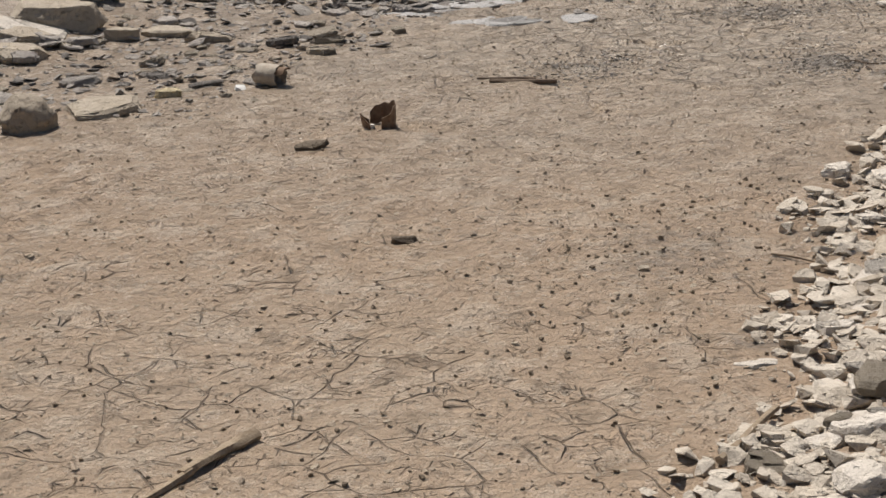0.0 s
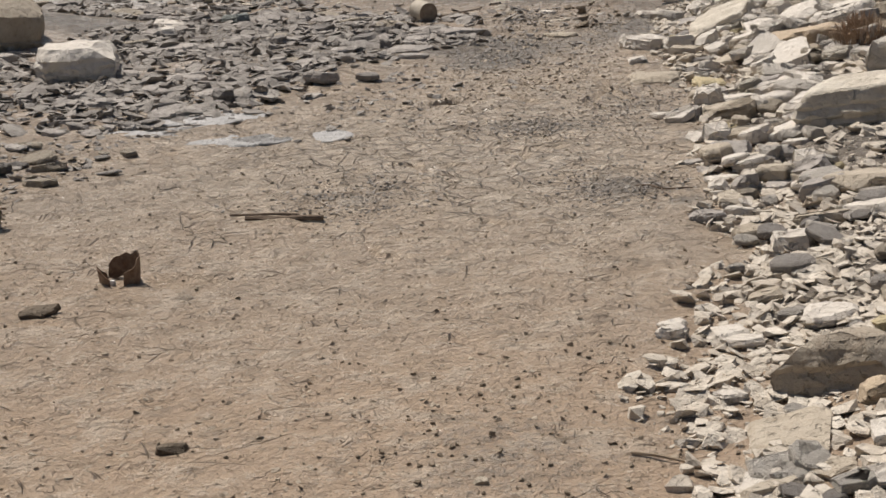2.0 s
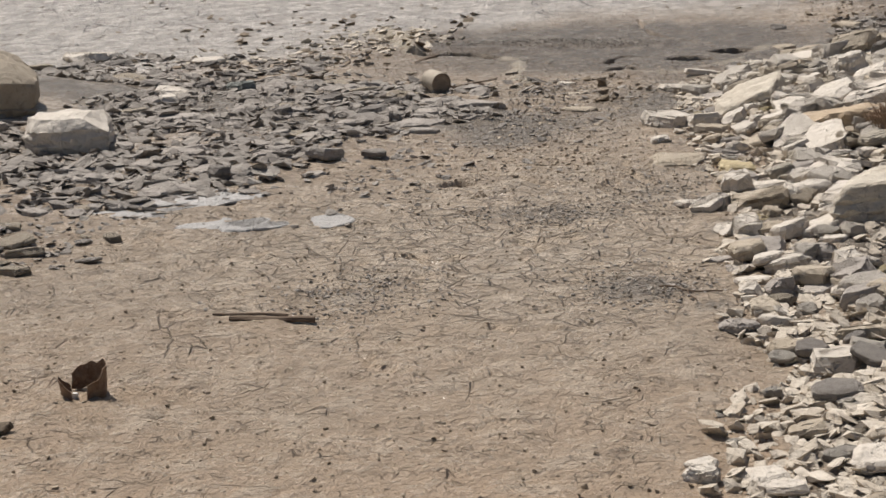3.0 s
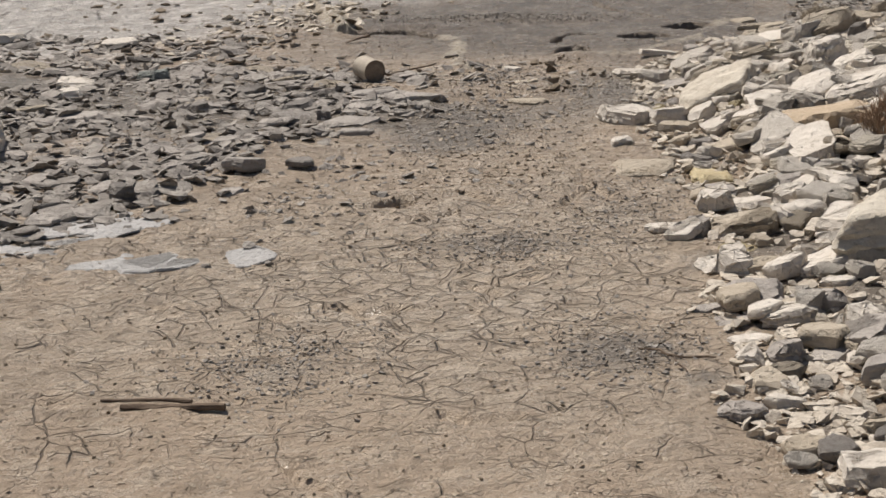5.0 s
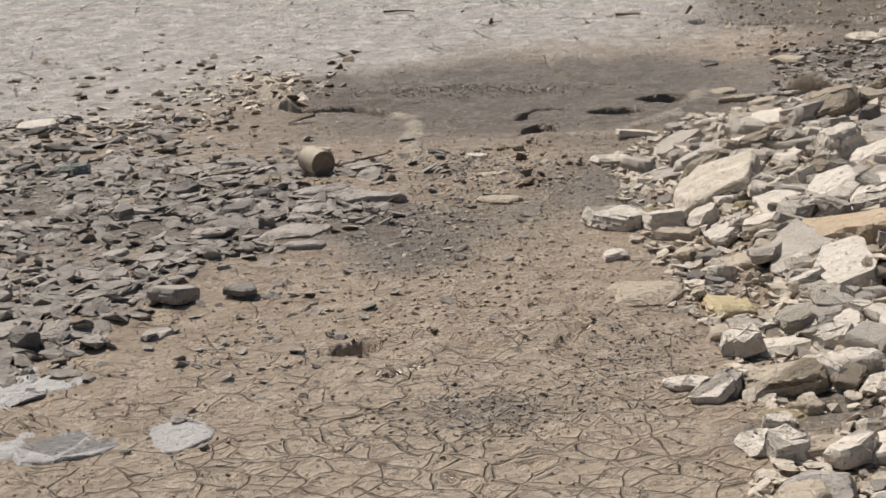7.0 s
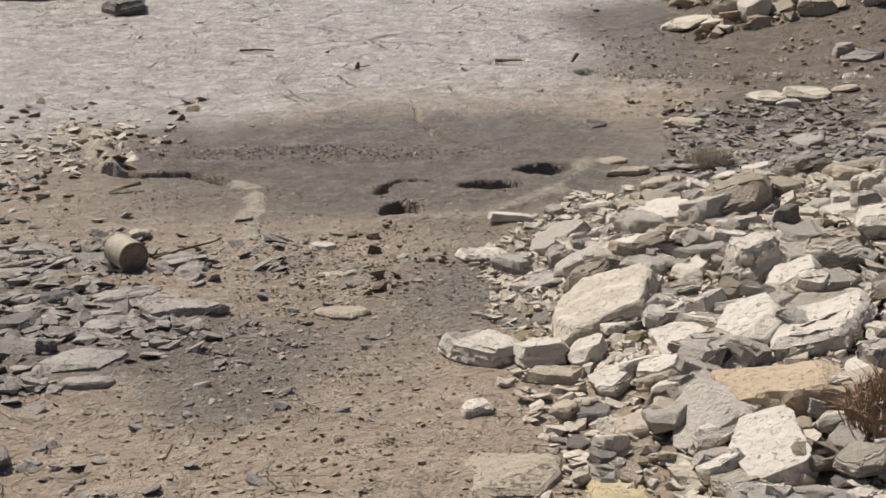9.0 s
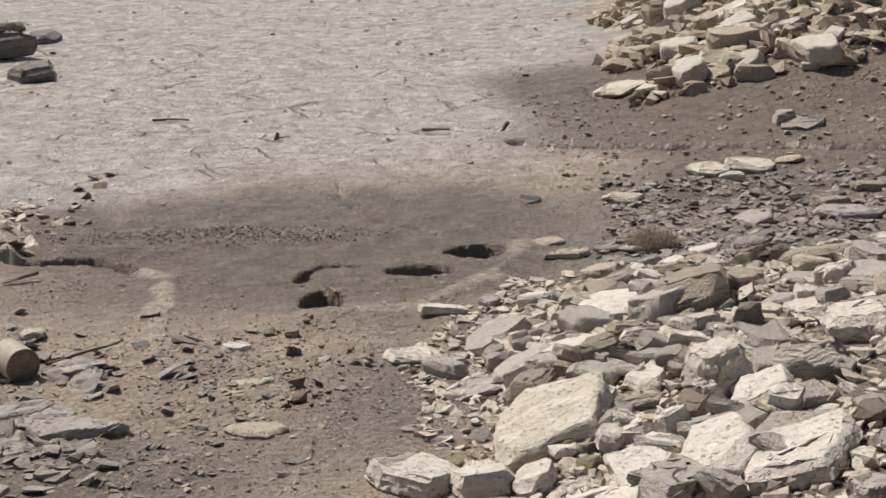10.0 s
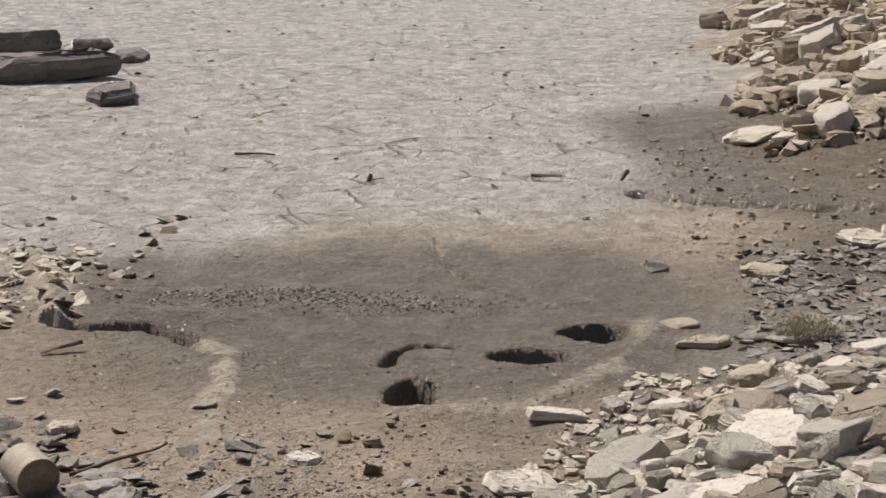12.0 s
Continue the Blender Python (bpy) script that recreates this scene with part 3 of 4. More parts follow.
stone(1.06, 6.76, 0.11, 0.13, 0.052, -2, "g")
stone(0.97, 6.83, 0.15, 0.11, 0.016, -1, "c")
stone(1.27, 7.11, 0.26, 0.14, 0.031, -4, "c")
stone(1.17, 7.32, 0.13, 0.15, 0.032, -3, "g")
stone(1.15, 6.32, 0.19, 0.18, 0.027, -3, "c")
stone(1.28, 6.21, 0.21, 0.07, 0.051, -5, "t")
stone(1.46, 6.20, 0.25, 0.20, 0.042, -8, "c")
stone(1.23, 5.95, 0.19, 0.20, 0.066, -5, "g", tip=18)
stone(1.27, 5.88, 0.12, 0.07, 0.033, -6, "g")
stone(1.49, 6.00, 0.13, 0.07, 0.025, -8, "c")
stone(1.41, 5.83, 0.18, 0.09, 0.052, -8, "g")
stone(1.33, 5.73, 0.15, 0.12, 0.053, -7, "c")
stone(1.09, 5.88, 0.10, 0.08, 0.012, -3, "g")
stone(1.16, 5.76, 0.11, 0.11, 0.013, -4, "g")
stone(1.21, 5.57, 0.13, 0.08, 0.020, -5, "c")
stone(1.20, 5.40, 0.08, 0.11, 0.038, -5, "c")
stone(1.29, 5.40, 0.11, 0.12, 0.060, -7, "g")
stone(1.42, 5.40, 0.12, 0.14, 0.030, -9, "g")
stone(0.75, 10.30, 0.26, 0.26, 0.022, 1, "c")
stone(1.25, 8.07, 0.16, 0.15, 0.035, -3, "t")
stone(-0.63, 9.26, 0.08, 0.13, 0.023, 12, "g")
stone(-0.57, 9.47, 0.34, 0.22, 0.017, 11, "g")
stone(-0.97, 9.23, 0.20, 0.22, 0.043, 14, "d")
stone(-1.35, 9.67, 0.15, 0.16, 0.046, 16, "d")
stone(-2.41, 9.63, 0.18, 0.28, 0.047, 23, "c")
stone(-2.11, 10.26, 0.23, 0.34, 0.059, 20, "v")
stone(-0.87, 7.80, 0.21, 0.15, 0.047, 16, "g")
stone(-0.64, 7.89, 0.14, 0.15, 0.024, 14, "d")
stone(-0.77, 8.90, 0.08, 0.09, 0.055, 13, "d")
stone(-0.83, 7.38, 0.13, 0.13, 0.018, 17, "g")
stone(-1.26, 7.28, 0.09, 0.09, 0.056, 22, "d")
stone(-1.23, 10.06, 0.15, 0.23, 0.022, 15, "g")
stone(-2.92, 11.95, 0.27, 0.41, 0.039, 21, "c")
stone(-2.08, 8.95, 0.28, 0.22, 0.020, 23, "g")
stone(-1.52, 9.19, 0.11, 0.17, 0.043, 18, "d")
stone(-1.06, 8.40, 0.13, 0.12, 0.031, 17, "d")
stone(1.30, 4.75, 0.11, 0.08, 0.043, -2, "t")
stone(1.44, 4.62, 0.17, 0.20, 0.045, -4, "c")
stone(1.39, 4.30, 0.10, 0.05, 0.020, -3, "t")
stone(1.49, 4.30, 0.12, 0.05, 0.031, -5, "t")
stone(1.33, 4.11, 0.09, 0.08, 0.023, -3, "t")
stone(1.08, 3.81, 0.09, 0.05, 0.028, 1, "c")
stone(1.26, 3.78, 0.14, 0.10, 0.017, -2, "c")
stone(1.49, 3.85, 0.14, 0.13, 0.028, -6, "c")
stone(1.56, 5.21, 0.18, 0.07, 0.056, -5, "g")
stone(1.55, 4.85, 0.22, 0.09, 0.030, -5, "t")
stone(1.16, 5.02, 0.12, 0.09, 0.027, 0, "g")
stone(1.26, 5.08, 0.12, 0.06, 0.027, -1, "c")
stone(1.48, 3.39, 0.33, 0.16, 0.104, -2, "b")
stone(1.55, 3.24, 0.10, 0.07, 0.038, -3, "o")
stone(1.69, 3.87, 0.13, 0.09, 0.043, -5, "t")
stone(1.76, 4.08, 0.20, 0.10, 0.039, -5, "t")
stone(1.81, 3.93, 0.13, 0.13, 0.021, -6, "c")
stone(1.64, 3.69, 0.12, 0.09, 0.025, -4, "y")
stone(1.75, 3.47, 0.15, 0.18, 0.087, -6, "y")
stone(1.37, 3.07, 0.21, 0.31, 0.014, -1, "t")
stone(1.31, 2.83, 0.12, 0.06, 0.025, 0, "t")
stone(1.43, 2.92, 0.11, 0.13, 0.017, -2, "t")
stone(1.30, 2.69, 0.11, 0.10, 0.016, 0, "c")
stone(1.67, 2.83, 0.16, 0.24, 0.016, -6, "t")
stone(1.53, 2.82, 0.14, 0.09, 0.024, -3, "c")
stone(1.57, 3.02, 0.14, 0.08, 0.022, -4, "c")
stone(1.25, 2.52, 0.10, 0.06, 0.022, 1, "c")
stone(1.46, 2.33, 0.11, 0.13, 0.046, -3, "c")
stone(1.64, 2.23, 0.13, 0.08, 0.066, -7, "o")
stone(1.64, 2.50, 0.14, 0.12, 0.015, -6, "c")
stone(1.10, 2.30, 0.11, 0.06, 0.013, 5, "c")
stone(1.46, 2.07, 0.09, 0.04, 0.022, -3, "c")
stone(1.36, 2.19, 0.08, 0.10, 0.027, -1, "c")
stone(1.55, 2.08, 0.08, 0.05, 0.014, -5, "c")
stone(1.23, 3.37, 0.09, 0.09, 0.020, 1, "c")
stone(1.68, 5.20, 0.27, 0.19, 0.048, -4, "t")
stone(1.53, 5.45, 0.14, 0.21, 0.068, -2, "g")
stone(1.68, 4.83, 0.22, 0.16, 0.033, -4, "c")
stone(1.25, 5.22, 0.11, 0.14, 0.033, 1, "t")
stone(1.08, 3.88, 0.08, 0.07, 0.021, 3, "c")
stone(-3.04, 5.54, 0.44, 0.55, 0.043, 36, "c")
stone(-3.04, 5.76, 0.45, 0.37, 0.124, 36, "t")
stone(-2.81, 5.11, 0.24, 0.23, 0.055, 37, "t")
stone(-1.86, 4.36, 0.30, 0.36, 0.022, 34, "t")
stone(-1.70, 4.57, 0.12, 0.05, 0.040, 25, "y")
stone(-2.45, 5.87, 0.30, 0.14, 0.036, 12, "t")
stone(-2.15, 5.74, 0.26, 0.12, 0.040, 24, "t")
stone(-2.62, 5.70, 0.17, 0.12, 0.050, 30, "t")
stone(-3.34, 6.36, 0.50, 0.34, 0.210, 20, "b")
stone(-2.96, 5.36, 0.30, 0.20, 0.060, 15, "t")
stone(-2.00, 4.04, 0.20, 0.26, 0.114, 37, "b")
stone(1.28, 2.88, 0.10, 0.13, 0.015, 6, "c")
stone(1.37, 1.97, 0.12, 0.10, 0.031, 6, "c")
stone(1.23, 3.84, 0.11, 0.13, 0.018, 5, "c")
stone(1.30, 1.93, 0.09, 0.06, 0.018, 7, "c")
stone(1.40, 1.73, 0.10, 0.09, 0.037, 6, "c")
stone(-1.15, 6.43, 0.36, 0.37, 0.012, 23, "p")
stone(-0.84, 6.36, 0.20, 0.20, 0.012, 20, "p")
stone(-1.17, 6.88, 0.20, 0.30, 0.012, 21, "p")
stone(-1.36, 6.81, 0.23, 0.19, 0.012, 23, "p")
stone(-0.49, 6.43, 0.15, 0.22, 0.012, 16, "p")
stone(-1.45, 6.46, 0.24, 0.16, 0.012, 23, "p")
stone(-1.00, 6.31, 0.16, 0.10, 0.012, 12, "p")
stone(-0.72, 6.34, 0.13, 0.09, 0.012, 20, "p")
stone(-1.02, 6.90, 0.16, 0.14, 0.012, 31, "p")
stone(0.00, 2.98, 0.07, 0.04, 0.017, 21, "m")
stone(0.72, 2.86, 0.03, 0.03, 0.017, 10, "t")
stone(0.75, 2.99, 0.02, 0.03, 0.015, 9, "m")
stone(-0.74, 3.92, 0.12, 0.07, 0.019, 25, "m")
stone(-3.38, 8.96, 0.79, 1.18, 0.270, 27, "b")
stone(-2.35, 8.06, 0.46, 0.58, 0.178, 24, "c")
stone(-2.48, 9.93, 0.23, 0.34, 0.046, 20, "c")
stone(-1.24, 7.23, 0.10, 0.11, 0.056, 19, "d")
stone(-3.98, 12.16, 0.47, 0.59, 0.057, 23, "c")
stone(-1.67, 7.91, 0.27, 0.18, 0.031, 20, "g")
stone(-1.84, 6.73, 0.19, 0.14, 0.027, 24, "g")
stone(-3.77, 19.71, 1.52, 0.62, 0.219, 18, "d")
stone(-4.57, 21.65, 1.09, 0.81, 0.182, 18, "d")
stone(-3.81, 21.78, 0.39, 0.59, 0.103, 16, "d")
stone(-3.18, 20.96, 0.33, 0.49, 0.097, 14, "d")
stone(-2.73, 18.53, 0.48, 0.68, 0.120, 15, "d")
stone(3.61, 18.60, 0.52, 0.60, 0.119, -12, "c")
stone(3.03, 17.98, 0.36, 0.54, 0.091, -10, "t")
stone(3.15, 16.65, 0.32, 0.48, 0.082, -12, "t")


# ---- smaller loose stones ----
def stock(tones, ratios, seed):
    dice = random.Random(seed)
    return [(tone, ratio, mesh_of("rock", rock_bmesh(1.0, dice.uniform(0.6, 0.95), ratio, dice, 0.0, 2), STONE[tone])) for tone in tones for ratio in ratios]


def strew(count, kinds, place, sizes, seed, group, tilt=12, crowd=0.75):
    """Lays count stones, each a thing of its own, where place() finds room."""
    dice = random.Random(seed)
    made = tries = 0
    while made < count and tries < count * 30:
        tries += 1
        x, y = place(dice)
        w = sizes[0] + (sizes[1] - sizes[0]) * dice.random() ** 1.8
        if any(abs(x - a) < 1 and abs(y - b) < 1 and math.hypot(x - a, y - b) < crowd * (r + w / 2) for a, b, r, _ in TAKEN):
            continue
        tone, ratio, me = dice.choice(kinds)
        ob = new(stone_name(w, w * ratio, tone), me)
        settle(ob, x, y, w, w * 0.7, w * ratio, dice.uniform(0, 360), dice.uniform(-tilt, tilt), dice.uniform(-tilt, tilt))
        ob.scale = (w, w, w)
        tagged(ob, stone_words(tone, w, w * ratio, where_is(x, y)), "rock", group)
        TAKEN.append((x, y, w / 2, w * ratio))
        made += 1


def heap(count, kinds, inside, sizes, seed, group="", label=""):
    """Lays a second course: stones that rest with one end on a stone below and slope down to its side."""
    dice = random.Random(seed)
    joined = bmesh.new()
    under = [t for t in TAKEN if inside(t[0], t[1]) and t[2] > 0.05 and t[3] > 0.02]
    for _ in range(count):
        a, b, r, top = dice.choice(under)
        w = min(2.6 * r, sizes[0] + (sizes[1] - sizes[0]) * dice.random() ** 1.6)
        way = dice.uniform(0, 6.3)
        reach = 0.55 * r + 0.28 * w
        x, y = a + reach * math.cos(way), b + reach * math.sin(way)
        tone, ratio, me = dice.choice(kinds)
        rise = min(top, 0.45 * w)
        fall = math.atan2(rise, w) * 0.8
        z = float(lie(np.array([x]), np.array([y]))[0]) + 0.38 * rise
        yaw = way + math.pi / 2 * dice.randint(0, 3) + dice.gauss(0, 0.3)
        turn = Matrix.Rotation(fall, 4, Vector((-math.sin(way), math.cos(way), 0)))
        place = pose(x, y, z) @ turn @ Matrix.Rotation(yaw, 4, "Z") @ Matrix.Scale(w, 4)
        if group:
            ob = new(stone_name(w, w * ratio, tone), me)
            ob.matrix_world = place
            tagged(ob, stone_words(tone, w, w * ratio, where_is(x, y)), "rock", group)
        else:
            me.transform(place)
            joined.from_mesh(me)
            me.transform(place.inverted())
    if label:
        tagged(part("rubble", joined, LOOSE[kinds[0][0]]), label, "gravel", kind="stuff")


def on_bank(dice):
    y = dice.uniform(1.4, 11.6)
    return bank_edge(y) - 0.06 + 0.10 * math.sin(y * 5.1) * math.sin(y * 2.3) + abs(dice.gauss(0, 0.04)) + 1.9 * dice.random() ** 1.25, y


def on_high_bank(dice):
    y = dice.uniform(6.6, 11.0)
    return bank_edge(y) + 0.25 + 2.0 * dice.random(), y


def on_near_bank(dice):
    y = dice.uniform(1.5, 5.6)
    return bank_edge(y) + 0.04 + 0.10 * math.sin(y * 5.1) * math.sin(y * 2.3) + 0.9 * dice.random() ** 0.9, y


def on_slates(dice):
    y = 10.5 - 3.8 * dice.random() ** 0.9 + dice.gauss(0, 0.25)
    if dice.random() < 0.22:
        return -1.8 - 2.0 * dice.random() + 0.3 * math.sin(5 * y), 10.3 + 1.9 * dice.random() ** 1.4
    return -0.10 - 0.36 * max(0.0, 10.0 - y) + dice.gauss(0, 0.12) + 0.2 * math.sin(y * 3.7) - 2.4 * dice.random(), y


def on_patchy_slates(dice):
    while True:
        x, y = on_slates(dice)
        bare = float(lattice(np.array([x]), np.array([y]), 0.42, 51)[0] + 0.6 * lattice(np.array([x]), np.array([y]), 0.17, 52)[0])
        if bare < 0.25 or dice.random() < 0.25:
            return x, y


def on_slate_fringe(dice):
    y = dice.uniform(6.9, 10.6)
    return -0.1 - 0.24 * max(0.0, 10.0 - y) + abs(dice.gauss(0, 0.35)), y - abs(dice.gauss(0, 0.3))


def on_west(dice):
    y = dice.uniform(4.2, 7.6)
    return -1.25 - 0.10 * (7 - y) + dice.gauss(0, 0.1) - 1.6 * dice.random(), y


def on_flat_slates(dice):
    y = dice.uniform(10.8, 13.8)
    return 1.55 + 0.12 * (y - 10.8) + 2.2 * dice.random(), y


def on_far_pile(dice):
    y = dice.uniform(16.2, 24.0)
    return 2.5 + 0.09 * (y - 16.5) + 3.6 * dice.random() ** 1.2 + 0.25 * math.sin(y * 2.3), y


strew(170, stock("ccccctr", (0.22, 0.32, 0.42), 6), on_high_bank, (0.12, 0.36), 16, "stones of the rubble bank", 11, 0.46)
strew(215, stock("cccctcgy", (0.14, 0.20, 0.28, 0.36), 1), on_bank, (0.055, 0.19), 11, "stones of the rubble bank", 12, 0.52)
strew(230, stock("gggtgd", (0.08, 0.12, 0.18), 2), on_patchy_slates, (0.06, 0.32), 12, "slates of the rubble bed", 12, 0.5)
strew(80, stock("tgttd", (0.12, 0.20), 3), on_west, (0.06, 0.22), 13, "slates by the boulders", 9, 0.8)
strew(125, stock("ggct", (0.12, 0.22), 4), on_flat_slates, (0.07, 0.24), 14, "slates below the bank", 7, 0.8)
strew(150, stock("tctcc", (0.32, 0.38, 0.48), 5), on_far_pile, (0.16, 0.55), 15, "stones of the far pile", 12, 0.42)
heap(110, stock("ccctcr", (0.18, 0.25, 0.34), 61), lambda x, y: 1.3 < x < 2.4 and 5.2 < y < 10.0, (0.09, 0.21), 83, "stones of the rubble bank")
heap(330, stock("c", (0.16, 0.22, 0.30, 0.4), 71), lambda x, y: 1.0 < x < 3.4 and 5.2 < y < 11.4, (0.05, 0.17), 72, label="smaller cream limestone rubble heaped between the bank stones")
heap(90, stock("t", (0.16, 0.26, 0.34), 73), lambda x, y: 1.0 < x < 3.4 and 5.2 < y < 11.4, (0.06, 0.20), 74, label="tan sandstone rubble heaped between the bank stones")
heap(60, stock("cctcg", (0.16, 0.24), 63), lambda x, y: 1.2 < x < 2.4 and 1.5 < y < 5.2, (0.06, 0.16), 64, "stones of the rubble bank")
heap(430, stock("g", (0.08, 0.12, 0.18), 65), lambda x, y: -3.0 < x < -0.2 - 0.36 * max(0.0, 10.0 - y) and y < 10.8, (0.05, 0.19), 66, label="thin grey slates piled on one another")
heap(130, stock("t", (0.22, 0.34), 67), lambda x, y: x > 2.4 and y > 16.3, (0.2, 0.5), 68, label="tan stones heaped on the far pile")


def crumbs(name, label, count, place, sizes, flat, material, seed, sink=0.25):
    """Many small chips in one mesh: too small to pick apart."""
    dice = random.Random(seed)
    rng = np.random.RandomState(seed)
    moulds = []
    for _ in range(14):
        bm = bmesh.new()
        for i in range(9):
            a = i * 0.698 + dice.uniform(-0.3, 0.3)
            bm.verts.new((math.cos(a) * dice.uniform(0.35, 0.55), math.sin(a) * dice.uniform(0.25, 0.42), dice.choice((0, 0.85, 1.0)) * flat))
        bmesh.ops.convex_hull(bm, input=bm.verts)
        bmesh.ops.delete(bm, geom=[v for v in bm.verts if not v.link_faces], context="VERTS")
        bmesh.ops.triangulate(bm, faces=bm.faces)
        bm.verts.index_update()
        moulds.append((np.array([v.co[:] for v in bm.verts]), np.array([[v.index for v in f.verts] for f in bm.faces])))
        bm.free()
    spots = np.array([place(dice) for _ in range(count)])
    base = lie(spots[:, 0], spots[:, 1]) + relief(spots[:, 0].copy(), spots[:, 1].copy())
    verts, faces, total = [], [], 0
    for (x, y), z in zip(spots, base):
        v, f = moulds[dice.randrange(14)]
        s = sizes[0] + (sizes[1] - sizes[0]) * dice.random() ** 3
        turn = np.array(Euler((dice.gauss(0, 0.27), dice.gauss(0, 0.27), dice.uniform(0, 6.3))).to_matrix())
        verts.append((v * s) @ turn.T + (x, y, z - sink * s * flat))
        faces.append(f + total)
        total += len(v)
    me = bpy.data.meshes.new(name)
    me.from_pydata(np.concatenate(verts).tolist(), [], np.concatenate(faces).tolist())
    me.materials.append(material)
    return tagged(new(name, me), label, "gravel", kind="stuff")


def on_mud(dice):
    y = 1.3 + 10.5 * dice.random() ** 1.3
    return dice.uniform(-1.6 - 0.05 * y, 1.25), y


def patch(*spots):
    def place(dice):
        cx, cy, rx, ry = dice.choice(spots)
        return cx + dice.gauss(0, rx), cy + dice.gauss(0, ry)
    return place


crumbs("bank_rubble", "pale limestone chips heaped on the high bank", 4200, on_high_bank, (0.03, 0.13), 0.35, CHIP_PALE, 39)
crumbs("bank_rubble", "small pale limestone chips between the bank stones", 13000, on_bank, (0.008, 0.085), 0.35, CHIP_PALE, 21)
crumbs("slate_rubble", "thin grey slate chips strewn over the mud", 7800, on_patchy_slates, (0.010, 0.12), 0.22, CHIP_GREY, 22)
crumbs("slate_rubble", "broken slate plates lying over one another", 1700, on_patchy_slates, (0.04, 0.17), 0.16, CHIP_GREY, 45)
crumbs("bank_rubble", "flat cream limestone chips at the foot of the bank", 3600, on_near_bank, (0.02, 0.10), 0.22, CHIP_PALE, 46)
crumbs("slate_rubble", "grey slate chips by the boulders", 2500, on_west, (0.01, 0.07), 0.22, CHIP_GREY, 23)
crumbs("slate_rubble", "grey slate chips on level ground", 4200, on_flat_slates, (0.012, 0.10), 0.2, CHIP_GREY, 24)
crumbs("pile_rubble", "tan stone chips at the far pile", 2600, on_far_pile, (0.04, 0.30), 0.45, CHIP_MUD, 25)
crumbs("pile_rubble", "pale stone chips at the far pile", 1800, on_far_pile, (0.04, 0.26), 0.4, CHIP_PALE, 38)
crumbs("slate_rubble", "scattered slate chips at the edge of the slate bed", 600, on_slate_fringe, (0.008, 0.075), 0.25, CHIP_GREY, 32)
crumbs("pale_gravel", "pale gravel specks on a dark damp rise", 1000, patch((-0.75, 12.72, 0.26, 0.10), (-0.25, 12.78, 0.28, 0.09), (0.12, 12.66, 0.22, 0.08)), (0.008, 0.030), 0.4, CHIP_GREY, 33)
crumbs("crust_flakes", "pale flakes of broken mud crust", 550, patch((-1.9, 12.7, 0.3, 0.5), (-2.3, 11.8, 0.4, 0.6), (-1.75, 13.3, 0.3, 0.3)), (0.012, 0.12), 0.2, CHIP_PALE, 34)
crumbs("mud_crumbs", "brown crumbs of mud on the path", 500, patch((0.2, 8.6, 0.35, 0.9), (0.1, 9.9, 0.4, 0.5), (0.35, 7.7, 0.4, 0.4)), (0.005, 0.022), 0.5, CLOD, 35)
crumbs("mud_flakes", "pale flakes of mud on the path", 1500, patch((0.2, 8.6, 0.35, 0.9), (0.1, 9.9, 0.4, 0.5), (0.35, 7.7, 0.4, 0.4)), (0.006, 0.040), 0.25, CHIP_MUD, 36)
crumbs("dark_chips", "dark chips on pale flaky mud", 260, lambda dice: (-1.2 - 2.6 * dice.random(), 11.3 + 3.2 * dice.random()), (0.012, 0.12), 0.22, CLOD, 37)
crumbs("mud_crumbs", "dark crumbs of dry mud", 5200, on_mud, (0.003, 0.017), 0.6, CLOD, 26)
crumbs("mud_flakes", "curled flakes of dry tan mud", 14000, on_mud, (0.005, 0.026), 0.14, CHIP_MUD, 27)
crumbs("mud_crumbs", "dark mud crumbs in a worn patch", 420, patch((0.72, 2.85, 0.22, 0.35), (0.85, 3.3, 0.25, 0.3)), (0.004, 0.020), 0.6, CLOD, 28)
crumbs("fine_gravel", "fine grey gravel patches on the mud", 6500, patch((0.15, 8.9, 0.35, 0.7), (-0.1, 10.3, 0.3, 0.35), (0.85, 5.5, 0.15, 0.16), (0.34, 6.6, 0.2, 0.13), (-0.1, 5.3, 0.18, 0.18), (0.8, 7.1, 0.16, 0.3), (0.75, 9.9, 0.22, 0.6), (-0.35, 12.72, 0.42, 0.09)), (0.005, 0.022), 0.4, CHIP_GREY, 29)
crumbs("black_clods", "dark lumps of wet mud by the pit", 48, patch((0.25, 10.76, 0.07, 0.07), (0.45, 10.3, 0.09, 0.12), (0.36, 9.75, 0.08, 0.05)), (0.015, 0.085), 0.6, CLOD, 30)
crumbs("mud_crumbs", "crumbs of damp mud below the far pile", 1500, lambda dice: (1.6 + 4.0 * dice.random(), 13.6 + 3.2 * dice.random()), (0.01, 0.07), 0.4, CHIP_MUD, 40)
crumbs("far_clods", "dark flakes on the pale far mud", 500, lambda dice: (dice.uniform(-6, 2.5), 13.5 + 14 * dice.random()), (0.012, 0.10), 0.16, CLOD, 31)


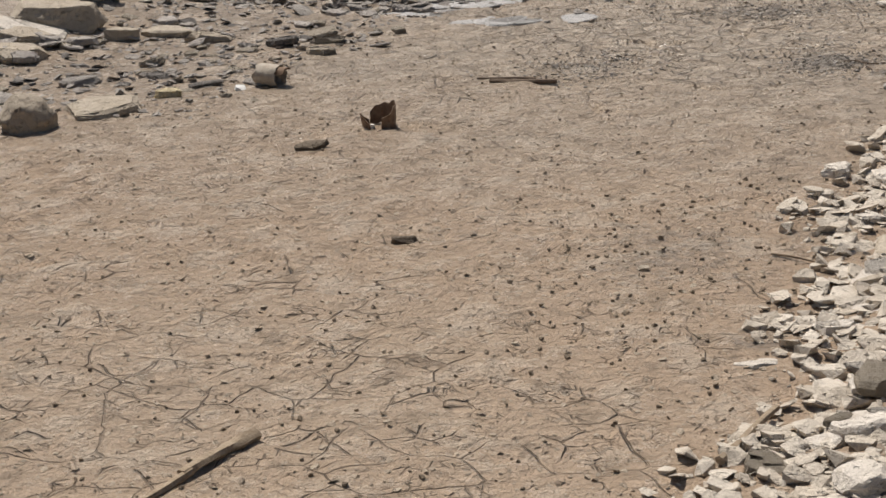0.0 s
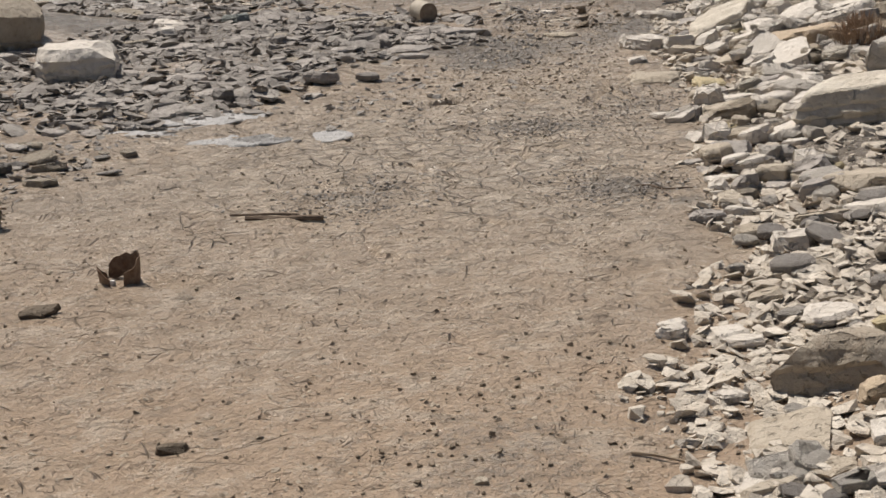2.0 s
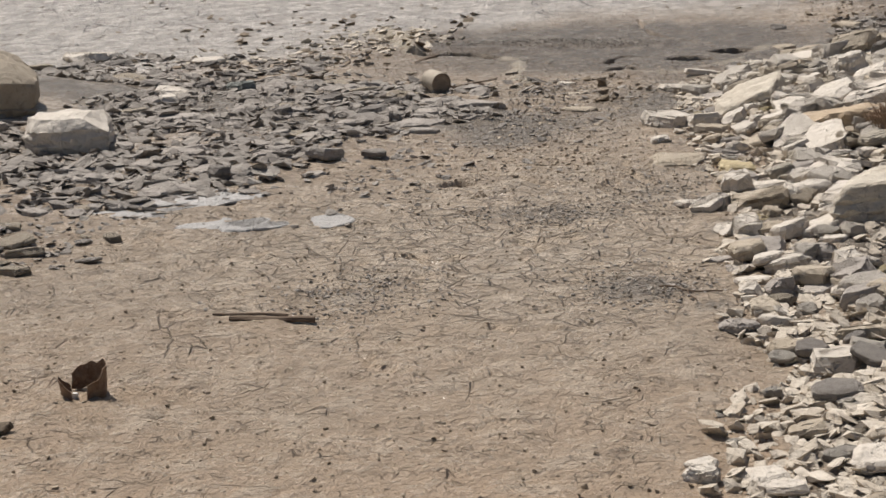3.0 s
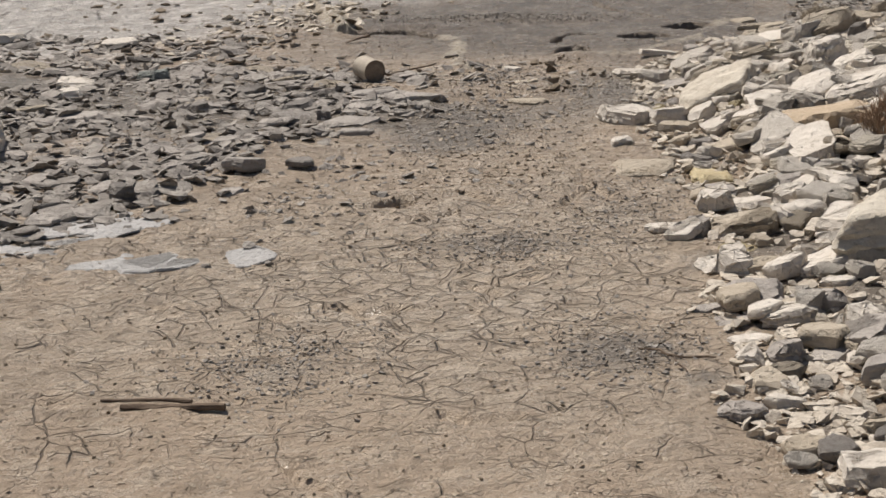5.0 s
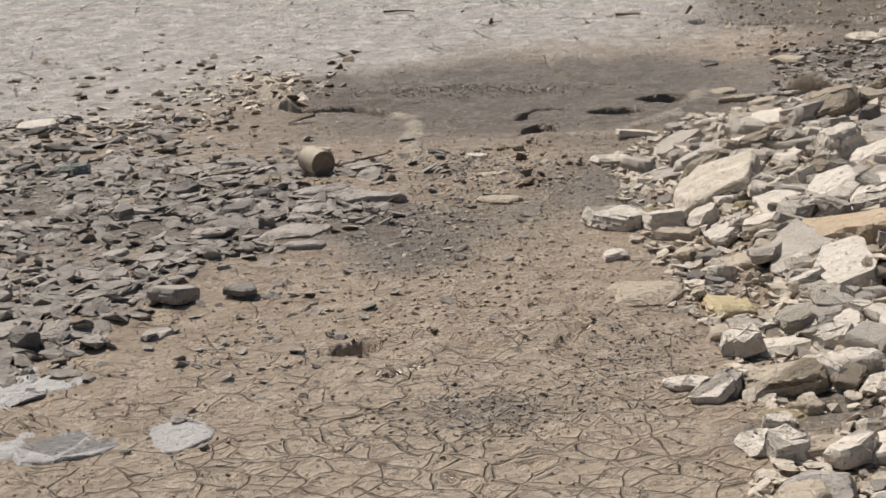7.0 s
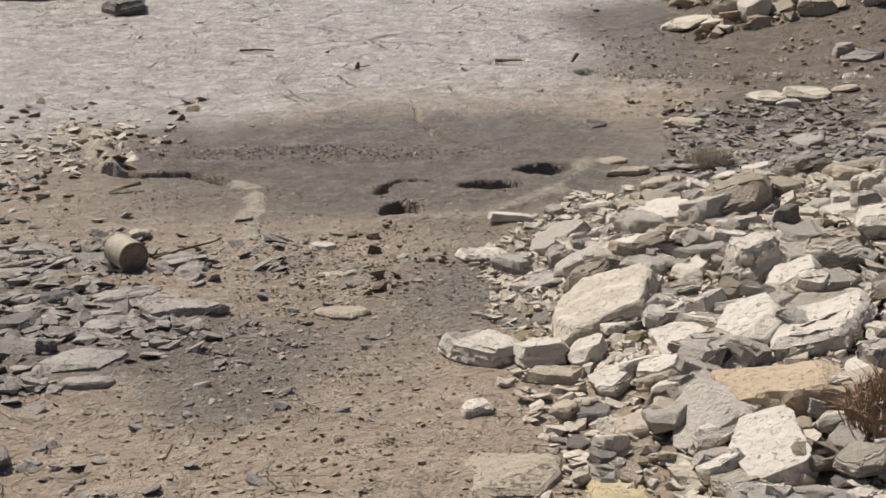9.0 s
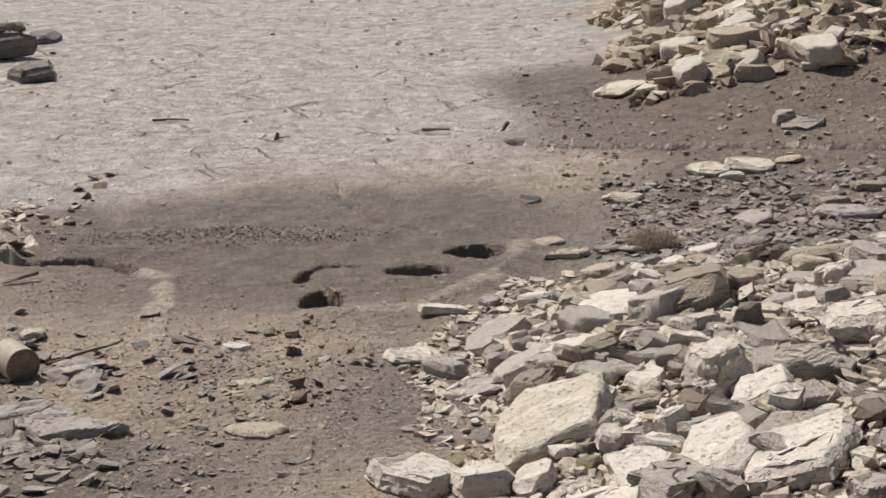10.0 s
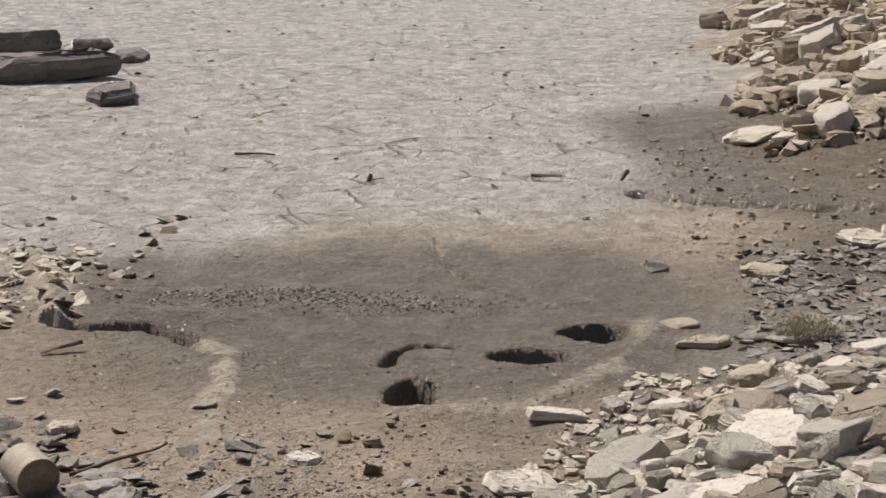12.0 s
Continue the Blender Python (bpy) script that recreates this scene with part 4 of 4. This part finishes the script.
# ---- things left on the mud ----
def rod(bm, a, b, r0, r1, dice, sides=7, rings=9, bend=0.02, flat=1.0):
    """An uneven tapering stick from a to b."""
    a, b = Vector(a), Vector(b)
    way = (b - a).normalized()
    side = way.cross(Vector((0, 0, 1))).normalized()
    up = side.cross(way)
    wave = dice.uniform(0, 6)
    loops = []
    for i in range(rings):
        s = i / (rings - 1)
        c = a.lerp(b, s) + side * bend * math.sin(wave + s * 4) + up * 0.3 * bend * math.sin(wave + 2 + s * 5)
        r = r0 + (r1 - r0) * s
        loops.append([bm.verts.new(c + (side * math.cos(q) + up * math.sin(q) * flat) * r * dice.uniform(0.8, 1.15)) for q in (j * 2 * math.pi / sides for j in range(sides))])
    for p, q in zip(loops, loops[1:]):
        for j in range(sides):
            bm.faces.new((p[j], p[(j + 1) % sides], q[(j + 1) % sides], q[j]))
    bm.faces.new(loops[0][::-1])
    bm.faces.new(loops[-1])


def stick(name, label, runs, material, seed):
    dice = random.Random(seed)
    bm = bmesh.new()
    for (ax, ay, az), (bx, by, bz), r0, r1, bend, flat in runs:
        rod(bm, (ax, ay, height(ax, ay) + az), (bx, by, height(bx, by) + bz), r0, r1, dice, bend=bend, flat=flat)
    return tagged(part(name, bm, material), label, "stick")


stick("split_plank", "split weathered wood lath lying on cracked mud", [((-0.43, 4.96, 0.008), (-0.155, 4.975, 0.012), 0.010, 0.013, 0.002, 0.8), ((-0.50, 5.005, 0.006), (-0.25, 5.0, 0.010), 0.006, 0.009, 0.004, 0.7)], WOOD_DARK, 1)
stick("branch", "grey brown dead branch lying on the mud", [((0.07, 1.28, 0.008), (0.155, 1.52, 0.012), 0.007, 0.010, 0.006, 0.9), ((0.145, 1.50, 0.012), (0.198, 1.70, 0.014), 0.012, 0.017, 0.003, 0.8)], WOOD, 2)
stick("branch", "brown dead stick at the edge of the rubble", [((1.125, 1.79, 0.012), (1.195, 2.05, 0.022), 0.011, 0.007, 0.004, 0.9)], WOOD, 3)
stick("twig", "thin dark twig among the slates", [((-0.68, 10.22, 0.01), (-0.52, 10.36, 0.03), 0.008, 0.006, 0.008, 1.0), ((-0.53, 10.35, 0.03), (-0.42, 10.46, 0.05), 0.006, 0.004, 0.008, 1.0)], WOOD_DARK, 4)
stick("wood_scrap", "dark pointed wood scrap on damp mud", [((-1.24, 11.72, 0.01), (-1.09, 11.80, 0.045), 0.009, 0.022, 0.003, 0.5)], WOOD_DARK, 5)
stick("wood_scrap", "dark short stub standing in the pale mud", [((-0.265, 15.54, -0.02), (-0.25, 15.55, 0.050), 0.020, 0.014, 0.004, 1.0), ((-0.25, 15.54, 0.015), (-0.16, 15.56, 0.015), 0.009, 0.006, 0.004, 0.6)], WOOD_DARK, 6)
stick("wood_scrap", "dark wood piece beside a hollow in the mud", [((0.80, 15.86, 0.02), (1.0, 15.83, 0.03), 0.022, 0.014, 0.01, 0.6)], WOOD_DARK, 7)
stick("wood_scrap", "dark forked wood stub in the far mud", [((1.36, 15.72, 0.0), (1.44, 15.76, 0.055), 0.012, 0.018, 0.008, 0.9)], WOOD_DARK, 8)
stick("twig", "thin dark twig lying on the far mud", [((-1.28, 16.3, 0.01), (-1.0, 16.32, 0.01), 0.014, 0.010, 0.01, 0.7)], WOOD_DARK, 9)
stick("twig", "thin dark forked twig on cracked mud", [((0.90, 5.52, 0.006), (0.98, 5.42, 0.012), 0.004, 0.003, 0.01, 1.0), ((0.96, 5.46, 0.008), (1.10, 5.38, 0.010), 0.004, 0.003, 0.01, 1.0), ((1.0, 5.42, 0.008), (1.02, 5.30, 0.010), 0.003, 0.002, 0.008, 1.0)], WOOD_DARK, 11)
stick("twig", "thin pale twig at the edge of the rubble", [((1.02, 3.02, 0.006), (1.15, 3.0, 0.008), 0.004, 0.003, 0.003, 1.0)], WOOD, 10)


def shell(r, length, thick, first, last, dice, ragged=0.0, dent=0.0, sides=26, rings=7, arch=0.0):
    """A tube wall along x with thickness, over part of its round, with torn edges and dents."""
    bm = bmesh.new()
    grid = []
    for skin in (r, r - thick):
        rows = []
        for i in range(rings):
            row = []
            for j in range(sides + 1):
                q = first + (last - first) * j / sides
                s = (i / (rings - 1) * (1 - arch * (1 - math.sin(math.pi * (j + 2) / (sides + 4)) ** 0.7)) - 0.5) * length
                if i in (0, rings - 1):
                    s += ragged * noise.noise((q * 2.1, i, r * 50)) * length
                k = skin * (1 + dent * noise.noise((math.cos(q) * 1.5, math.sin(q) * 1.5, s * 14)))
                row.append(bm.verts.new((s, math.cos(q) * k, math.sin(q) * k)))
            rows.append(row)
        grid.append(rows)
    out, inn = grid
    for i in range(rings - 1):
        for j in range(sides):
            bm.faces.new((out[i][j], out[i][j + 1], out[i + 1][j + 1], out[i + 1][j]))
            bm.faces.new((inn[i + 1][j], inn[i + 1][j + 1], inn[i][j + 1], inn[i][j]))
    for j in range(sides):
        bm.faces.new((out[0][j], inn[0][j], inn[0][j + 1], out[0][j + 1]))
        bm.faces.new((out[-1][j + 1], inn[-1][j + 1], inn[-1][j], out[-1][j]))
    for i in range(rings - 1):
        bm.faces.new((out[i][0], out[i + 1][0], inn[i + 1][0], inn[i][0]))
        bm.faces.new((out[i + 1][-1], out[i][-1], inn[i][-1], inn[i + 1][-1]))
    return bm


def disc(r, at, thick, rim):
    """A pressed tin end with a raised rim."""
    bm = bmesh.new()
    loops = []
    for s, k in ((at - thick, 0.99), (at, 1.0), (at + rim, 0.99), (at + rim, 0.94), (at, 0.91), (at, 0.55), (at + rim * 0.4, 0.5)):
        loops.append([bm.verts.new((s, math.cos(q) * r * k, math.sin(q) * r * k)) for q in (j * math.pi / 14 for j in range(28))])
    for p, q in zip(loops, loops[1:]):
        for j in range(28):
            bm.faces.new((p[j], q[j], q[(j + 1) % 28], p[(j + 1) % 28]))
    bm.faces.new(loops[-1])
    bm.faces.new(loops[0][::-1])
    return bm


def whole_can():
    dice = random.Random(31)
    can = tagged(new("tin_can"), "weathered buff tin can lying among grey slates", "tin can")
    part("can_wall", shell(0.068, 0.15, 0.002, 0, 2 * math.pi, dice, 0.0, 0.03), TIN, can)
    part("can_end", disc(0.066, 0.072, 0.004, 0.004), TIN_SHADED, can, "weathered can end coloured darker for shade")
    back = part("can_end", disc(0.066, 0.072, 0.004, 0.004), TIN_SHADED, can, "weathered can end coloured darker for shade")
    back.matrix_local = pose(0, 0, 0, 0, 0, 180)
    can.matrix_world = pose(-0.755, 10.07, height(-0.755, 10.07) + 0.066, 0, 4, -52)


whole_can()


def torn_can(x, y, yaw, label, runs):
    dice = random.Random(int(x * 100))
    can = tagged(new("tin_can"), label, "tin can")
    can.matrix_world = pose(x, y, height(x, y), 0, 0, yaw)
    for name, r, length, first, last, m, material in runs:
        ob = part(name, shell(r, length, 0.0018, first, last, dice, 0.16, 0.12, arch=0.75 if yaw == 0 else 0.0), material, can)
        ob.matrix_local = m
    return can


torn_can(-0.62, 4.26, 0, "torn rusty tin can half sunk in mud", [
    ("can_wall", 0.060, 0.092, -2.6, 1.0, pose(0.004, 0.0, 0.040, 0, -84, 0), RUST),
    ("torn_flap", 0.056, 0.070, 0.9, 2.9, pose(-0.006, 0.0, 0.022, 0, -98, 8), RUST)])
torn_can(-1.37, 4.86, -8, "brown tin can lying open on its side", [
    ("can_wall", 0.046, 0.105, 0.0, 2 * math.pi, pose(0, 0, 0.042, 0, 2, 0), TIN),
    ("torn_flap", 0.040, 0.050, 0.3, 2.2, pose(0.066, 0.0, 0.040, 30, 0, 0), RUST)])


def scrap(name, label, x, y, w, d, h, yaw, material, seed):
    bm = rock_bmesh(w, d, h, random.Random(seed), 0.0, 2)
    ob = tagged(part(name, bm, material), label, "litter")
    ob.matrix_world = pose(x, y, height(x, y) - 0.003, 0, 6, yaw)


scrap("plastic_scrap", "crumpled white plastic scrap beside a tin can", -1.455, 4.75, 0.05, 0.07, 0.018, 30, PLASTIC, 3)
scrap("plastic_scrap", "small white scrap inside a torn can", -0.63, 4.222, 0.022, 0.016, 0.018, 10, PLASTIC, 4)


def tussock(x, y, r, h, count, seed, label, material=STRAW):
    dice = random.Random(seed)
    bm = bmesh.new()
    for _ in range(count):
        a, k = dice.uniform(0, 6.3), r * math.sqrt(dice.random())
        bx, by = math.cos(a) * k, math.sin(a) * k
        top = h * (1 - 0.55 * (k / r) ** 2) * dice.uniform(0.6, 1.1)
        tx, ty = bx * 1.25 + dice.gauss(0, 0.03), by * 1.25 + dice.gauss(0, 0.03)
        wide = dice.uniform(0.0012, 0.003)
        nx, ny = math.cos(a + 1.57) * wide, math.sin(a + 1.57) * wide
        ring0 = [bm.verts.new((bx + p * nx + q * ny, by + p * ny - q * nx, -0.01)) for p, q in ((1, 0), (-0.5, 0.8), (-0.5, -0.8))]
        ring1 = [bm.verts.new((0.5 * (bx + tx) + p * nx + q * ny, 0.5 * (by + ty) + p * ny - q * nx, top * 0.75)) for p, q in ((0.8, 0), (-0.4, 0.6), (-0.4, -0.6))]
        tip = bm.verts.new((tx + dice.gauss(0, 0.012), ty + dice.gauss(0, 0.012), top * dice.uniform(0.7, 1.0)))
        for i in range(3):
            j = (i + 1) % 3
            bm.faces.new((ring0[i], ring0[j], ring1[j], ring1[i]))
            bm.faces.new((ring1[i], ring1[j], tip))
    ob = tagged(part("grass_tussock", bm, material), label, "dry grass")
    ob.matrix_world = pose(x, y, height(x, y))


tussock(1.97, 12.12, 0.115, 0.125, 1600, 41, "dry matted grass tussock among grey slates")
tussock(1.87, 7.70, 0.12, 0.20, 800, 42, "withered brown grass between bank stones", STRAW_BROWN)
